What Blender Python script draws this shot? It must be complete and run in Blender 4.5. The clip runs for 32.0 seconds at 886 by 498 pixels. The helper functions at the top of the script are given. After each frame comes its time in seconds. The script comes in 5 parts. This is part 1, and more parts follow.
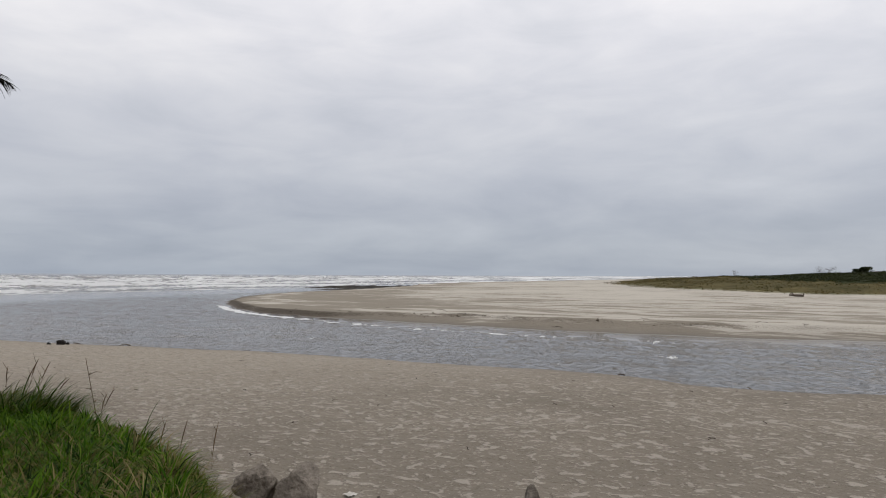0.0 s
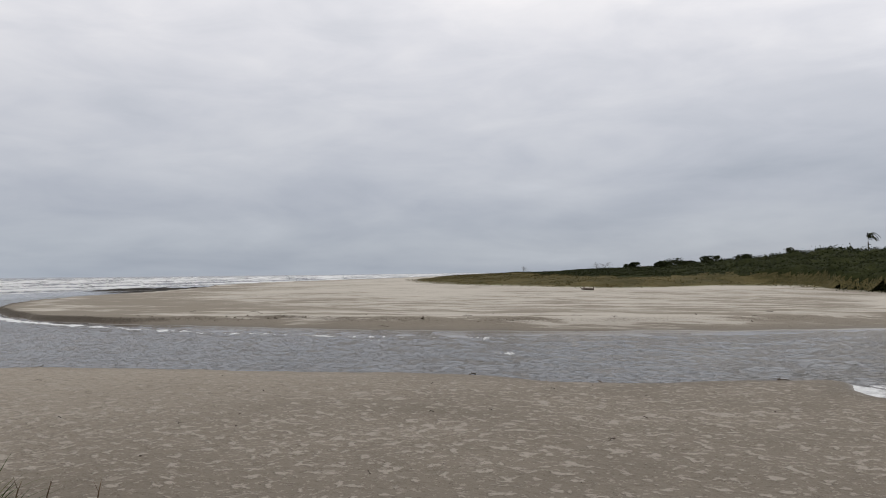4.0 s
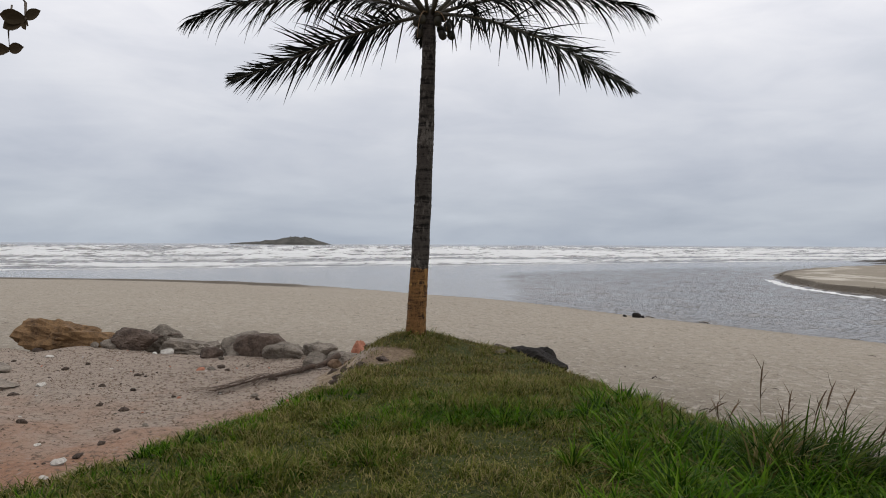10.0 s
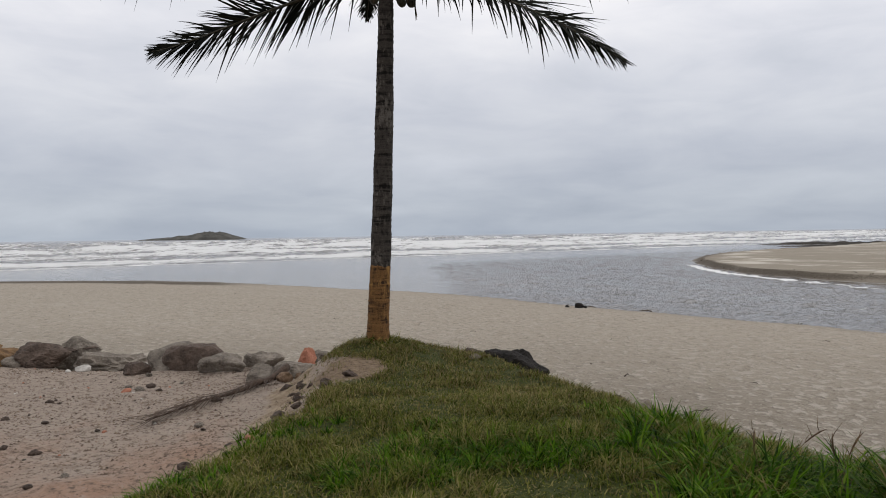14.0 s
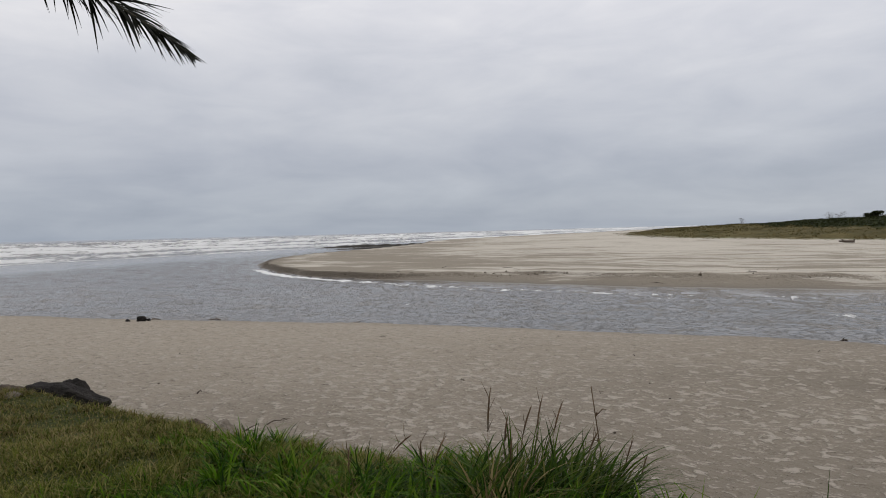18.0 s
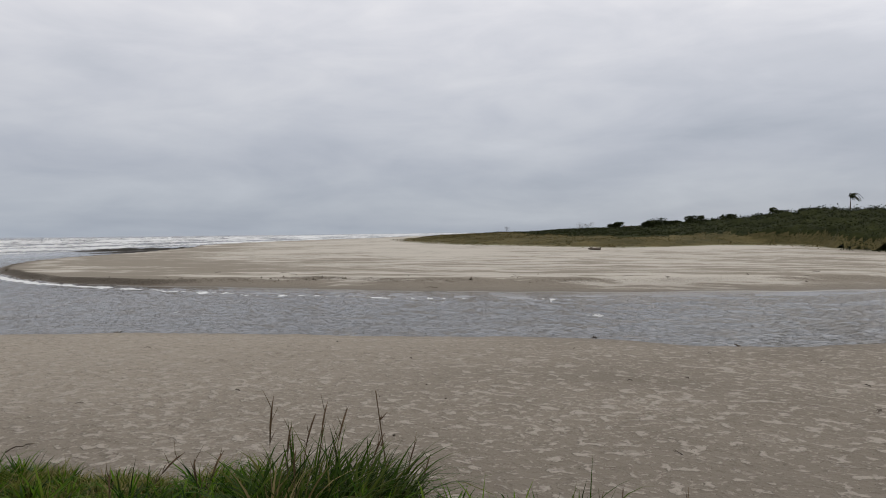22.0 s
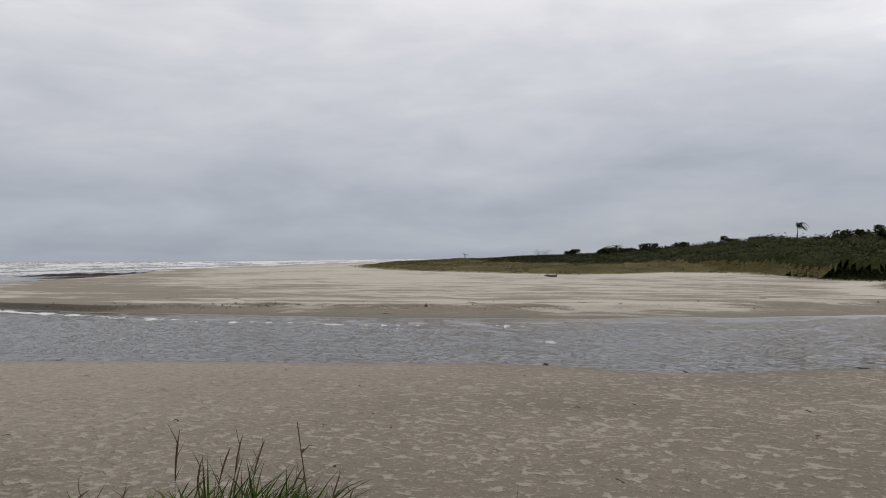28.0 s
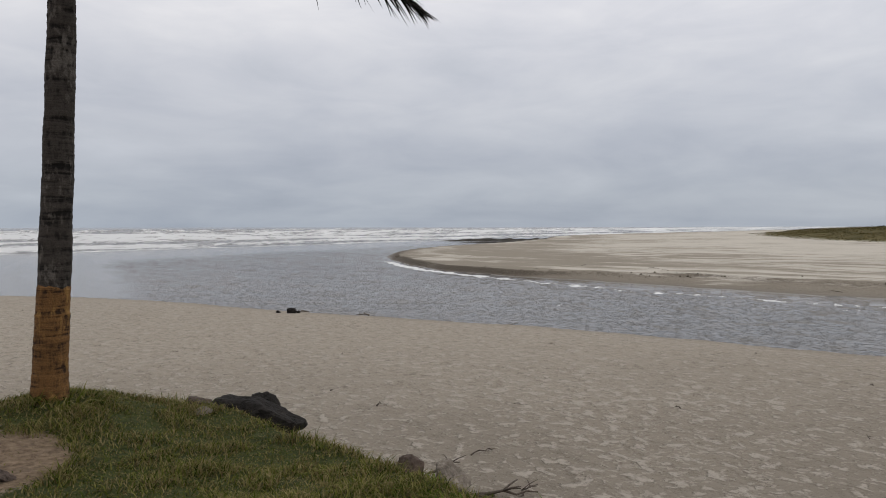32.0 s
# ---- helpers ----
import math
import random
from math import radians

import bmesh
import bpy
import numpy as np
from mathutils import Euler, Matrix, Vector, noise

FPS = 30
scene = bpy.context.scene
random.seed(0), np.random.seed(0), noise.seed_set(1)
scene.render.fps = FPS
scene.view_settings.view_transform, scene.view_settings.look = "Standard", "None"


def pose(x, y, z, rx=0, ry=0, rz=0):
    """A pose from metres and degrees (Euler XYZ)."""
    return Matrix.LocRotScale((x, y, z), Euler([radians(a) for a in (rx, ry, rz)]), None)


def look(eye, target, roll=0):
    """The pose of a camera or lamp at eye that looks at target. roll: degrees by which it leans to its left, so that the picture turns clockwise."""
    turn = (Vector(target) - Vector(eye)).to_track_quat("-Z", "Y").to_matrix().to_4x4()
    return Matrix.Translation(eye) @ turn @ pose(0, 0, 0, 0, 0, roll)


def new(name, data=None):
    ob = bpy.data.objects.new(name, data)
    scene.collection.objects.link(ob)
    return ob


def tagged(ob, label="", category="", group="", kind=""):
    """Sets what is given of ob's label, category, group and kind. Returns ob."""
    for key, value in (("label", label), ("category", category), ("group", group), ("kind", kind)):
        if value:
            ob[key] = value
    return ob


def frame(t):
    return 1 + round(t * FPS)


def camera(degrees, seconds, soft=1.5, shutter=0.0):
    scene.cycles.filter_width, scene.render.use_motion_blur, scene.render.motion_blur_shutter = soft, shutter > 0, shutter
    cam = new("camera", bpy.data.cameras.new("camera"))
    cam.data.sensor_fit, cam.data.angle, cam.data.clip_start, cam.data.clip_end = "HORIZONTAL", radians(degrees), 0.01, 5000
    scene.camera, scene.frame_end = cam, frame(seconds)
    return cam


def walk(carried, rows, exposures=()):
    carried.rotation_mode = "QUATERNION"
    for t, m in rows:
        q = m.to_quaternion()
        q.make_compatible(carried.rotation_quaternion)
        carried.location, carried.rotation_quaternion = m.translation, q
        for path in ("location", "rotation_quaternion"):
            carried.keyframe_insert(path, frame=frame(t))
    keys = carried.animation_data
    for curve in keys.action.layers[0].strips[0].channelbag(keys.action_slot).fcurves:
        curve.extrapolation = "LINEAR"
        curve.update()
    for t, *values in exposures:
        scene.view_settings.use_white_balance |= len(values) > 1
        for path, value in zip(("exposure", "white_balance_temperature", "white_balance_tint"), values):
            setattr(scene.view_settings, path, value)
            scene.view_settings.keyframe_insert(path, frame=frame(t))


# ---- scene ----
cam = camera(62.20, 32.0, soft=0.95)

# seconds, eye x, y, z, heading to the left of north, pitch, roll
PATH = [
    (0, 0.810, -3.968, 3.140, -36.143, 2.019, 0.267),
    (0.5, 0.818, -3.683, 3.149, -35.467, 1.986, -0.198),
    (1, 0.818, -3.460, 3.164, -38.994, 2.087, -0.722),
    (1.5, 0.907, -3.263, 3.158, -41.737, 2.020, -0.942),
    (2, 1.016, -3.045, 3.155, -45.693, 2.301, -1.152),
    (2.5, 1.082, -2.732, 3.125, -55.000, 2.860, -0.821),
    (4.5, 0.523, -1.657, 3.145, -47.657, 0.737, -0.379),
    (5, 0.456, -1.432, 3.156, -39.308, 0.11, -0.28),
    (5.5, 0.397, -1.212, 3.120, -33.517, -0.417, 0.005),
    (6, 0.423, -1.013, 3.109, -26.736, -1.167, -0.236),
    (6.5, 0.482, -0.847, 3.109, -19.873, -1.236, -0.225),
    (7, 0.458, -0.730, 3.109, -14.836, -1.035, -0.005),
    (7.5, 0.277, -0.556, 3.104, -10.224, -1.091, 0.555),
    (8, 0.097, -0.414, 3.110, -8.041, -0.879, 0.603),
    (8.5, 0.043, -0.205, 3.076, -3.542, -1.261, 0.506),
    (9, 0.000, 0.000, 3.098, -0.000, -1.160, 0.348),
    (9.5, -0.168, 0.123, 3.093, 2.052, -0.694, 0.398),
    (10, -0.387, 0.225, 3.100, 2.619, -0.397, 0.303),
    (10.5, -0.469, 0.239, 3.114, 2.483, -0.281, 0.382),
    (11, -0.527, 0.448, 3.082, 2.784, -0.370, 0.239),
    (11.5, -0.582, 0.623, 3.104, 2.820, -0.291, 0.004),
    (12, -0.640, 0.779, 3.109, 2.894, -0.310, -0.149),
    (12.5, -0.840, 0.962, 3.111, 2.283, -0.019, -0.473),
    (13, -0.986, 1.131, 3.101, -1.164, -0.175, -0.703),
    (13.5, -1.047, 1.363, 3.110, -2.929, -1.105, -0.898),
    (14, -1.102, 1.576, 3.139, -3.621, -1.111, -0.867),
    (14.5, -1.278, 1.876, 3.144, -10.164, -1.816, -0.862),
    (15, -1.271, 2.051, 3.163, -16.868, -2.755, -0.971),
    (15.5, -1.216, 2.109, 3.181, -23.164, -3.443, -0.773),
    (17.5, -1.051, 2.109, 3.179, -35.161, -1.796, -1.432),
    (18, -1.048, 2.093, 3.188, -36.692, -1.384, -1.395),
    (18.5, -1.031, 2.043, 3.189, -36.972, -0.976, -1.401),
    (19, -0.987, 2.027, 3.186, -36.668, -0.559, -1.280),
    (19.5, -0.977, 2.010, 3.184, -34.314, -0.248, -1.404),
    (20, -0.935, 2.035, 3.170, -34.057, -0.066, -1.944),
    (20.5, -0.957, 2.077, 3.174, -39.530, -0.204, -1.857),
    (21, -0.995, 2.113, 3.173, -44.473, -0.485, -1.371),
    (21.5, -1.020, 2.150, 3.173, -48.730, -1.085, -0.895),
    (22, -1.008, 2.199, 3.172, -53.897, -1.266, -0.574),
    (22.5, -0.993, 2.213, 3.177, -58.746, -1.224, -0.368),
    (23, -0.961, 2.209, 3.175, -62.449, -0.952, 0.128),
    (23.5, -0.942, 2.207, 3.164, -64.274, -0.756, 0.231),
    (24, -0.911, 2.215, 3.164, -65.717, -0.678, 0.039),
    (24.5, -0.924, 2.196, 3.157, -67.503, -0.471, -0.010),
    (26.5, -0.781, 2.066, 3.167, -68.478, -0.496, 0.012),
    (27, -0.800, 2.040, 3.171, -68.350, -0.101, 0.172),
    (27.5, -0.819, 2.037, 3.168, -63.541, 0.326, 0.313),
    (28, -0.820, 2.078, 3.172, -57.118, 0.762, -0.287),
    (28.5, -0.843, 2.088, 3.184, -51.781, 1.040, -0.431),
    (29, -0.977, 2.221, 3.229, -41.142, 1.183, -0.030),
    (29.5, -1.145, 2.475, 3.217, -36.247, 1.598, 0.247),
    (30, -1.246, 2.813, 3.172, -33.701, 2.271, 0.391),
    (30.5, -1.212, 3.294, 3.211, -28.374, 2.275, 0.234),
    (31, -1.285, 3.673, 3.224, -27.307, 0.937, 0.011),
    (31.5, -1.307, 4.000, 3.255, -27.163, -0.478, -0.313),
    (32, -1.290, 4.335, 3.271, -27.580, -1.742, -0.085),
]


def view(x, y, z, yaw, pitch, roll):
    a, p = radians(yaw), radians(pitch)
    eye = Vector((x, y, z))
    return look(eye, eye + 10 * Vector((-math.sin(a) * math.cos(p), math.cos(a) * math.cos(p), math.sin(p))), roll)


EXPOSURES = [(0, -0.06), (2, -0.12), (5, -0.1), (6, -0.03), (9, 0.12), (13, 0.1), (15.5, 0.08), (17.5, -0.05), (18, -0.09), (19, -0.05), (22, -0.1), (23, -0.15), (24.5, -0.16), (27, -0.2), (28, -0.18), (29, -0.13), (30, -0.08), (32, -0.08)]
walk(cam, [(row[0], view(*row[1:])) for row in PATH], EXPOSURES)

# ---- world and sun ----
def nodes_of(tree):
    tree.nodes.clear()

    def add(kind, **kw):
        n = tree.nodes.new(kind)
        for k, v in kw.items():
            if k in n.inputs:
                n.inputs[k].default_value = v
            else:
                setattr(n, k, v)
        return n

    return add, tree.links.new


def math_node(add, link, op, a, b=None, clamp=False):
    n = add("ShaderNodeMath", operation=op, use_clamp=clamp)
    for i, v in enumerate((a, b)):
        if v is None:
            continue
        if isinstance(v, (int, float)):
            n.inputs[i].default_value = v
        else:
            link(v, n.inputs[i])
    return n.outputs[0]


def ramp(add, link, fac, stops, mode="LINEAR"):
    n = add("ShaderNodeValToRGB")
    n.color_ramp.interpolation = mode
    e = n.color_ramp.elements
    while len(e) < len(stops):
        e.new(0.5)
    for i, (p, c) in enumerate(stops):
        e[i].position = p
        e[i].color = (c, c, c, 1) if isinstance(c, (int, float)) else (*c, 1)
    if fac is not None:
        link(fac, n.inputs[0])
    return n.outputs[0]


def blend(add, link, fac, a, b, mode="MIX"):
    n = add("ShaderNodeMix", data_type="RGBA", blend_type=mode)
    for sock, v in ((n.inputs["Factor"], fac), (n.inputs[6], a), (n.inputs[7], b)):
        if isinstance(v, (int, float)):
            sock.default_value = v
        elif isinstance(v, tuple):
            sock.default_value = (*v, 1)
        else:
            link(v, sock)
    return n.outputs[2]


SUN_AZ, SUN_EL = radians(94), radians(42)  # clockwise from north, above the horizon
world = bpy.data.worlds.new("overcast_sky")
scene.world = world
world.use_nodes = True
add, link = nodes_of(world.node_tree)
sky = add("ShaderNodeTexSky", sky_type="NISHITA", sun_disc=False, sun_elevation=SUN_EL, sun_rotation=SUN_AZ)
coord = add("ShaderNodeTexCoord").outputs["Generated"]
sep = add("ShaderNodeSeparateXYZ")
link(coord, sep.inputs[0])
up = math_node(add, link, "MAXIMUM", sep.outputs[2], 0.0)
den = math_node(add, link, "ADD", up, 0.16)
flat = add("ShaderNodeCombineXYZ")
link(math_node(add, link, "DIVIDE", sep.outputs[0], den), flat.inputs[0])
link(math_node(add, link, "DIVIDE", sep.outputs[1], den), flat.inputs[1])
big = add("ShaderNodeTexNoise", Scale=0.75, Detail=6.0, Roughness=0.5, Distortion=0.35)
link(flat.outputs[0], big.inputs["Vector"])
streak = add("ShaderNodeMapping")
streak.inputs["Scale"].default_value = (1.0, 1.0, 2.7)
streak.inputs["Location"].default_value = (3.1, 1.7, 0.4)
link(coord, streak.inputs[0])
soft = add("ShaderNodeTexNoise", Scale=2.6, Detail=6.0, Roughness=0.52, Distortion=0.3)
link(streak.outputs[0], soft.inputs["Vector"])
wisp_map = add("ShaderNodeMapping")
wisp_map.inputs["Scale"].default_value = (1.0, 1.0, 3.6)
link(coord, wisp_map.inputs[0])
wisp = add("ShaderNodeTexNoise", Scale=5.5, Detail=7.0, Roughness=0.55, Distortion=0.6)
link(wisp_map.outputs[0], wisp.inputs["Vector"])
mixn = math_node(add, link, "ADD", math_node(add, link, "MULTIPLY", big.outputs[0], 0.42), math_node(add, link, "MULTIPLY", soft.outputs[0], 0.36))
mixn = math_node(add, link, "ADD", mixn, math_node(add, link, "MULTIPLY", wisp.outputs[0], 0.22))
# cloud deck: blue-grey towards the horizon, paler overhead
base = ramp(add, link, up, [(0.0, (0.372, 0.42, 0.492)), (0.09, (0.44, 0.47, 0.535)), (0.2, (0.62, 0.635, 0.68)), (0.36, (0.89, 0.88, 0.90)), (1.0, (0.92, 0.91, 0.92))])
lumps = ramp(add, link, mixn, [(0.33, (0.72, 0.745, 0.78)), (0.46, (0.92, 0.92, 0.935)), (0.55, (1.06, 1.045, 1.03)), (0.68, (1.26, 1.23, 1.19))])
cloud = blend(add, link, 1.0, base, lumps, "MULTIPLY")
# the veiled sun brightens the cloud round it
sun_dir = Vector((math.sin(SUN_AZ) * math.cos(SUN_EL), math.cos(SUN_AZ) * math.cos(SUN_EL), math.sin(SUN_EL)))
dot = add("ShaderNodeVectorMath", operation="DOT_PRODUCT")
link(coord, dot.inputs[0])
dot.inputs[1].default_value = sun_dir
glow = ramp(add, link, dot.outputs["Value"], [(0.85, 1.0), (0.93, 1.06), (1.0, 1.25)])
cloud = blend(add, link, 1.0, cloud, glow, "MULTIPLY")
# a bright gap in the deck, low in the east
GAP_AZ, GAP_EL = radians(95), radians(13.5)
gap = add("ShaderNodeVectorMath", operation="SUBTRACT")
link(coord, gap.inputs[0])
gap.inputs[1].default_value = (math.sin(GAP_AZ) * math.cos(GAP_EL), math.cos(GAP_AZ) * math.cos(GAP_EL), math.sin(GAP_EL))
flatter = add("ShaderNodeVectorMath", operation="MULTIPLY")
link(gap.outputs[0], flatter.inputs[0])
flatter.inputs[1].default_value = (1.0, 1.0, 2.6)
reach = add("ShaderNodeVectorMath", operation="LENGTH")
link(flatter.outputs[0], reach.inputs[0])
ragged = math_node(add, link, "ADD", reach.outputs["Value"], math_node(add, link, "MULTIPLY", math_node(add, link, "SUBTRACT", mixn, 0.5), -0.8))
cloud = blend(add, link, 1.0, cloud, ramp(add, link, ragged, [(0.0, 1.27), (0.08, 1.16), (0.16, 1.05), (0.28, 1.0)], "EASE"), "MULTIPLY")
skyc = blend(add, link, 1.0, sky.outputs[0], (0.10, 0.10, 0.10), "MULTIPLY")
whole = blend(add, link, 0.94, skyc, cloud)
bg = add("ShaderNodeBackground", Strength=1.1)
link(whole, bg.inputs[0])
out = add("ShaderNodeOutputWorld")
link(bg.outputs[0], out.inputs[0])

lamp = bpy.data.lights.new("sun", "SUN")
lamp.energy, lamp.angle, lamp.color = 0.55, radians(60), (1.0, 0.965, 0.92)
sun = new("sun", lamp)
sun.matrix_world = look((0, 0, 60), Vector((0, 0, 60)) - sun_dir)


# ---- materials ----
def material(name):
    m = bpy.data.materials.new(name)
    m.use_nodes = True
    add, link = nodes_of(m.node_tree)
    b = add("ShaderNodeBsdfPrincipled")
    o = add("ShaderNodeOutputMaterial")
    link(b.outputs[0], o.inputs[0])
    return m, add, link, b


def noise_tex(add, link, scale, detail=4.0, rough=0.55, stretch=None, coords="Object", dist=0.0, turn=0.0):
    tc = add("ShaderNodeTexCoord")
    src = tc.outputs[coords]
    if stretch or turn:
        mp = add("ShaderNodeMapping")
        mp.vector_type = "TEXTURE"
        mp.inputs["Scale"].default_value = [1 / k for k in stretch or (1, 1, 1)]
        mp.inputs["Rotation"].default_value = (0, 0, turn)
        link(src, mp.inputs[0])
        src = mp.outputs[0]
    n = add("ShaderNodeTexNoise", Scale=scale, Detail=detail, Roughness=rough, Distortion=dist)
    link(src, n.inputs["Vector"])
    return n.outputs[0]


def bump(add, link, height, strength, distance, after=None):
    n = add("ShaderNodeBump", Strength=strength, Distance=distance)
    link(height, n.inputs["Height"])
    if after is not None:
        link(after, n.inputs["Normal"])
    return n.outputs[0]


def attr(add, name):
    return add("ShaderNodeAttribute", attribute_name=name).outputs["Fac"]


def surface(name, dark, light, scale, rough=0.8, bumpy=0.3, dist=0.01, detail=6.0, fine=None, metal=0.0, spread=(0.35, 0.65), vary=0.0, stretch=None, gloss=0.25):
    """A matt surface with two scales of colour and relief."""
    m, add, link, b = material(name)
    n1 = noise_tex(add, link, scale, detail, 0.6, stretch)
    n2 = noise_tex(add, link, fine or scale * 7, 3.0, 0.6, stretch)
    mixv = math_node(add, link, "ADD", math_node(add, link, "MULTIPLY", n1, 0.65), math_node(add, link, "MULTIPLY", n2, 0.35))
    col = ramp(add, link, mixv, [(spread[0], dark), (spread[1], light)])
    if vary:
        info = add("ShaderNodeObjectInfo")
        val = math_node(add, link, "ADD", math_node(add, link, "MULTIPLY", info.outputs["Random"], vary), 1 - vary / 2)
        hsv = add("ShaderNodeHueSaturation")
        link(val, hsv.inputs["Value"])
        link(col, hsv.inputs["Color"])
        col = hsv.outputs[0]
    link(col, b.inputs["Base Color"])
    b.inputs["Roughness"].default_value = rough
    b.inputs["Metallic"].default_value = metal
    b.inputs["Specular IOR Level"].default_value = gloss
    link(bump(add, link, mixv, bumpy, dist), b.inputs["Normal"])
    return m


def foliage(name, stops, rough=0.5, spread=0.5, thin=0.25, gloss=0.035):
    """Leaves: every blade or leaf takes its own shade; light also passes through."""
    m, add, link, b = material(name)
    g = add("ShaderNodeNewGeometry")
    patch = noise_tex(add, link, spread, 3.0, 0.6)
    v = math_node(add, link, "ADD", math_node(add, link, "MULTIPLY", g.outputs["Random Per Island"], 0.6), math_node(add, link, "MULTIPLY", patch, 0.4))
    col = ramp(add, link, v, stops)
    link(col, b.inputs["Base Color"])
    b.inputs["Roughness"].default_value = rough
    b.inputs["Specular IOR Level"].default_value = gloss
    t = add("ShaderNodeBsdfTranslucent")
    link(col, t.inputs[0])
    mx = add("ShaderNodeMixShader")
    mx.inputs[0].default_value = thin
    link(b.outputs[0], mx.inputs[1])
    link(t.outputs[0], mx.inputs[2])
    for n in m.node_tree.nodes:
        if n.bl_idname == "ShaderNodeOutputMaterial":
            link(mx.outputs[0], n.inputs[0])
    return m


def bark(name, crack, body, worn, amount):
    """A palm's trunk: uneven leaf-scar rings, short upright fissures and worn patches."""
    m, add, link, b = material(name)
    ring = noise_tex(add, link, 2.6, 5.0, 0.62, stretch=(0.7, 0.7, 7.0), dist=0.5)
    fissure = noise_tex(add, link, 9.0, 4.0, 0.6, stretch=(2.4, 2.4, 1.0))
    patch = noise_tex(add, link, 3.2, 4.0, 0.6, stretch=(1.0, 1.0, 0.8))
    grain = noise_tex(add, link, 60.0, 3.0, 0.65)
    v = math_node(add, link, "ADD", math_node(add, link, "MULTIPLY", ring, 0.62), math_node(add, link, "MULTIPLY", fissure, 0.38))
    col = ramp(add, link, v, [(0.40, crack), (0.5, body), (0.68, tuple(1.35 * c for c in body))])
    flake = math_node(add, link, "ADD", math_node(add, link, "MULTIPLY", patch, 0.6), math_node(add, link, "MULTIPLY", fissure, 0.4))
    col = blend(add, link, ramp(add, link, flake, [(0.53, 0.0), (0.6, amount)]), col, worn)
    col = blend(add, link, ramp(add, link, grain, [(0.35, 0.35), (0.55, 0.0)]), col, crack)
    link(col, b.inputs["Base Color"])
    b.inputs["Roughness"].default_value = 0.9
    b.inputs["Specular IOR Level"].default_value = 0.15
    n = bump(add, link, v, 1.0, 0.04)
    link(bump(add, link, grain, 0.6, 0.006, n), b.inputs["Normal"])
    return m


def ground_material():
    m, add, link, b = material("sand_and_soil")
    # wind-dried pale flecks and old prints on damp beige sand
    coarse = noise_tex(add, link, 5.6, 6.0, 0.66, stretch=(1.0, 0.75, 1.0))
    small = noise_tex(add, link, 17.0, 6.0, 0.7)
    speck = math_node(add, link, "ADD", math_node(add, link, "MULTIPLY", coarse, 0.52), math_node(add, link, "MULTIPLY", small, 0.48))
    broad = noise_tex(add, link, 0.22, 4.0, 0.55)
    grain = noise_tex(add, link, 60.0, 3.0, 0.7)
    drift = noise_tex(add, link, 0.42, 6.0, 0.62, stretch=(0.2, 1.0, 1.0), turn=radians(-70), dist=1.1)
    fine_drift = noise_tex(add, link, 1.7, 6.0, 0.66, stretch=(0.13, 1.0, 1.0), turn=radians(-60), dist=0.5)
    damp = blend(add, link, ramp(add, link, broad, [(0.35, 0.0), (0.65, 1.0)]), (0.2, 0.174, 0.139), (0.248, 0.217, 0.174))
    # further along the shore the surface has dried evenly
    aired = attr(add, "aired")
    damp = blend(add, link, aired, damp, blend(add, link, ramp(add, link, coarse, [(0.35, 0.0), (0.65, 1.0)]), (0.295, 0.259, 0.209), (0.36, 0.319, 0.261)))
    crust = noise_tex(add, link, 4.8, 3.0, 0.5, stretch=(1.0, 0.8, 1.0), dist=0.25)
    chips = noise_tex(add, link, 11.0, 3.0, 0.55)
    more = math_node(add, link, "MULTIPLY", math_node(add, link, "SUBTRACT", broad, 0.5), 0.22)
    blend_fleck = math_node(add, link, "SUBTRACT", 0.8, math_node(add, link, "MULTIPLY", aired, 0.25))
    fleck = math_node(add, link, "MAXIMUM", ramp(add, link, math_node(add, link, "ADD", crust, more), [(0.56, 0.0), (0.61, 1.0)]), ramp(add, link, math_node(add, link, "ADD", chips, more), [(0.57, 0.0), (0.63, 0.7)]))
    near = blend(add, link, math_node(add, link, "MULTIPLY", fleck, blend_fleck), damp, (0.41, 0.37, 0.314))
    plates = noise_tex(add, link, 2.4, 5.0, 0.6, dist=0.2)
    near = blend(add, link, ramp(add, link, plates, [(0.62, 0.0), (0.64, 0.5)]), near, (0.37, 0.335, 0.285))
    dots = noise_tex(add, link, 21.0, 3.0, 0.6)
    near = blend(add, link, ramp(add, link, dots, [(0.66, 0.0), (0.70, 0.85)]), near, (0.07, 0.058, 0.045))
    # hollows beside the flecks darkened: their small shadows painted into the sand
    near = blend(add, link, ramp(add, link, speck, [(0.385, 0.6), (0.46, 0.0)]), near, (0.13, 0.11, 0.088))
    # the bar across the river: pale dry sand blown in long streaks over darker sand
    streak = math_node(add, link, "ADD", math_node(add, link, "MULTIPLY", drift, 0.58), math_node(add, link, "MULTIPLY", fine_drift, 0.42))
    dryness = math_node(add, link, "ADD", streak, math_node(add, link, "MULTIPLY", attr(add, "dry"), 0.3))
    far = blend(add, link, ramp(add, link, dryness, [(0.47, 0.0), (0.515, 0.35), (0.53, 0.85), (0.57, 1.0)]), (0.27, 0.238, 0.19), (0.53, 0.492, 0.424))
    sand = blend(add, link, attr(add, "spit"), near, far)
    # red-brown rubble soil
    rub1 = noise_tex(add, link, 1.1, 5.0, 0.6)
    rub2 = noise_tex(add, link, 13.0, 6.0, 0.75)
    # redder earth shows on the inland side
    place = add("ShaderNodeSeparateXYZ")
    link(add("ShaderNodeTexCoord").outputs["Object"], place.inputs[0])
    inland = math_node(add, link, "MULTIPLY", math_node(add, link, "SUBTRACT", 10.0, place.outputs[1]), 0.09)
    redness = math_node(add, link, "ADD", math_node(add, link, "MULTIPLY", rub1, 0.8), inland)
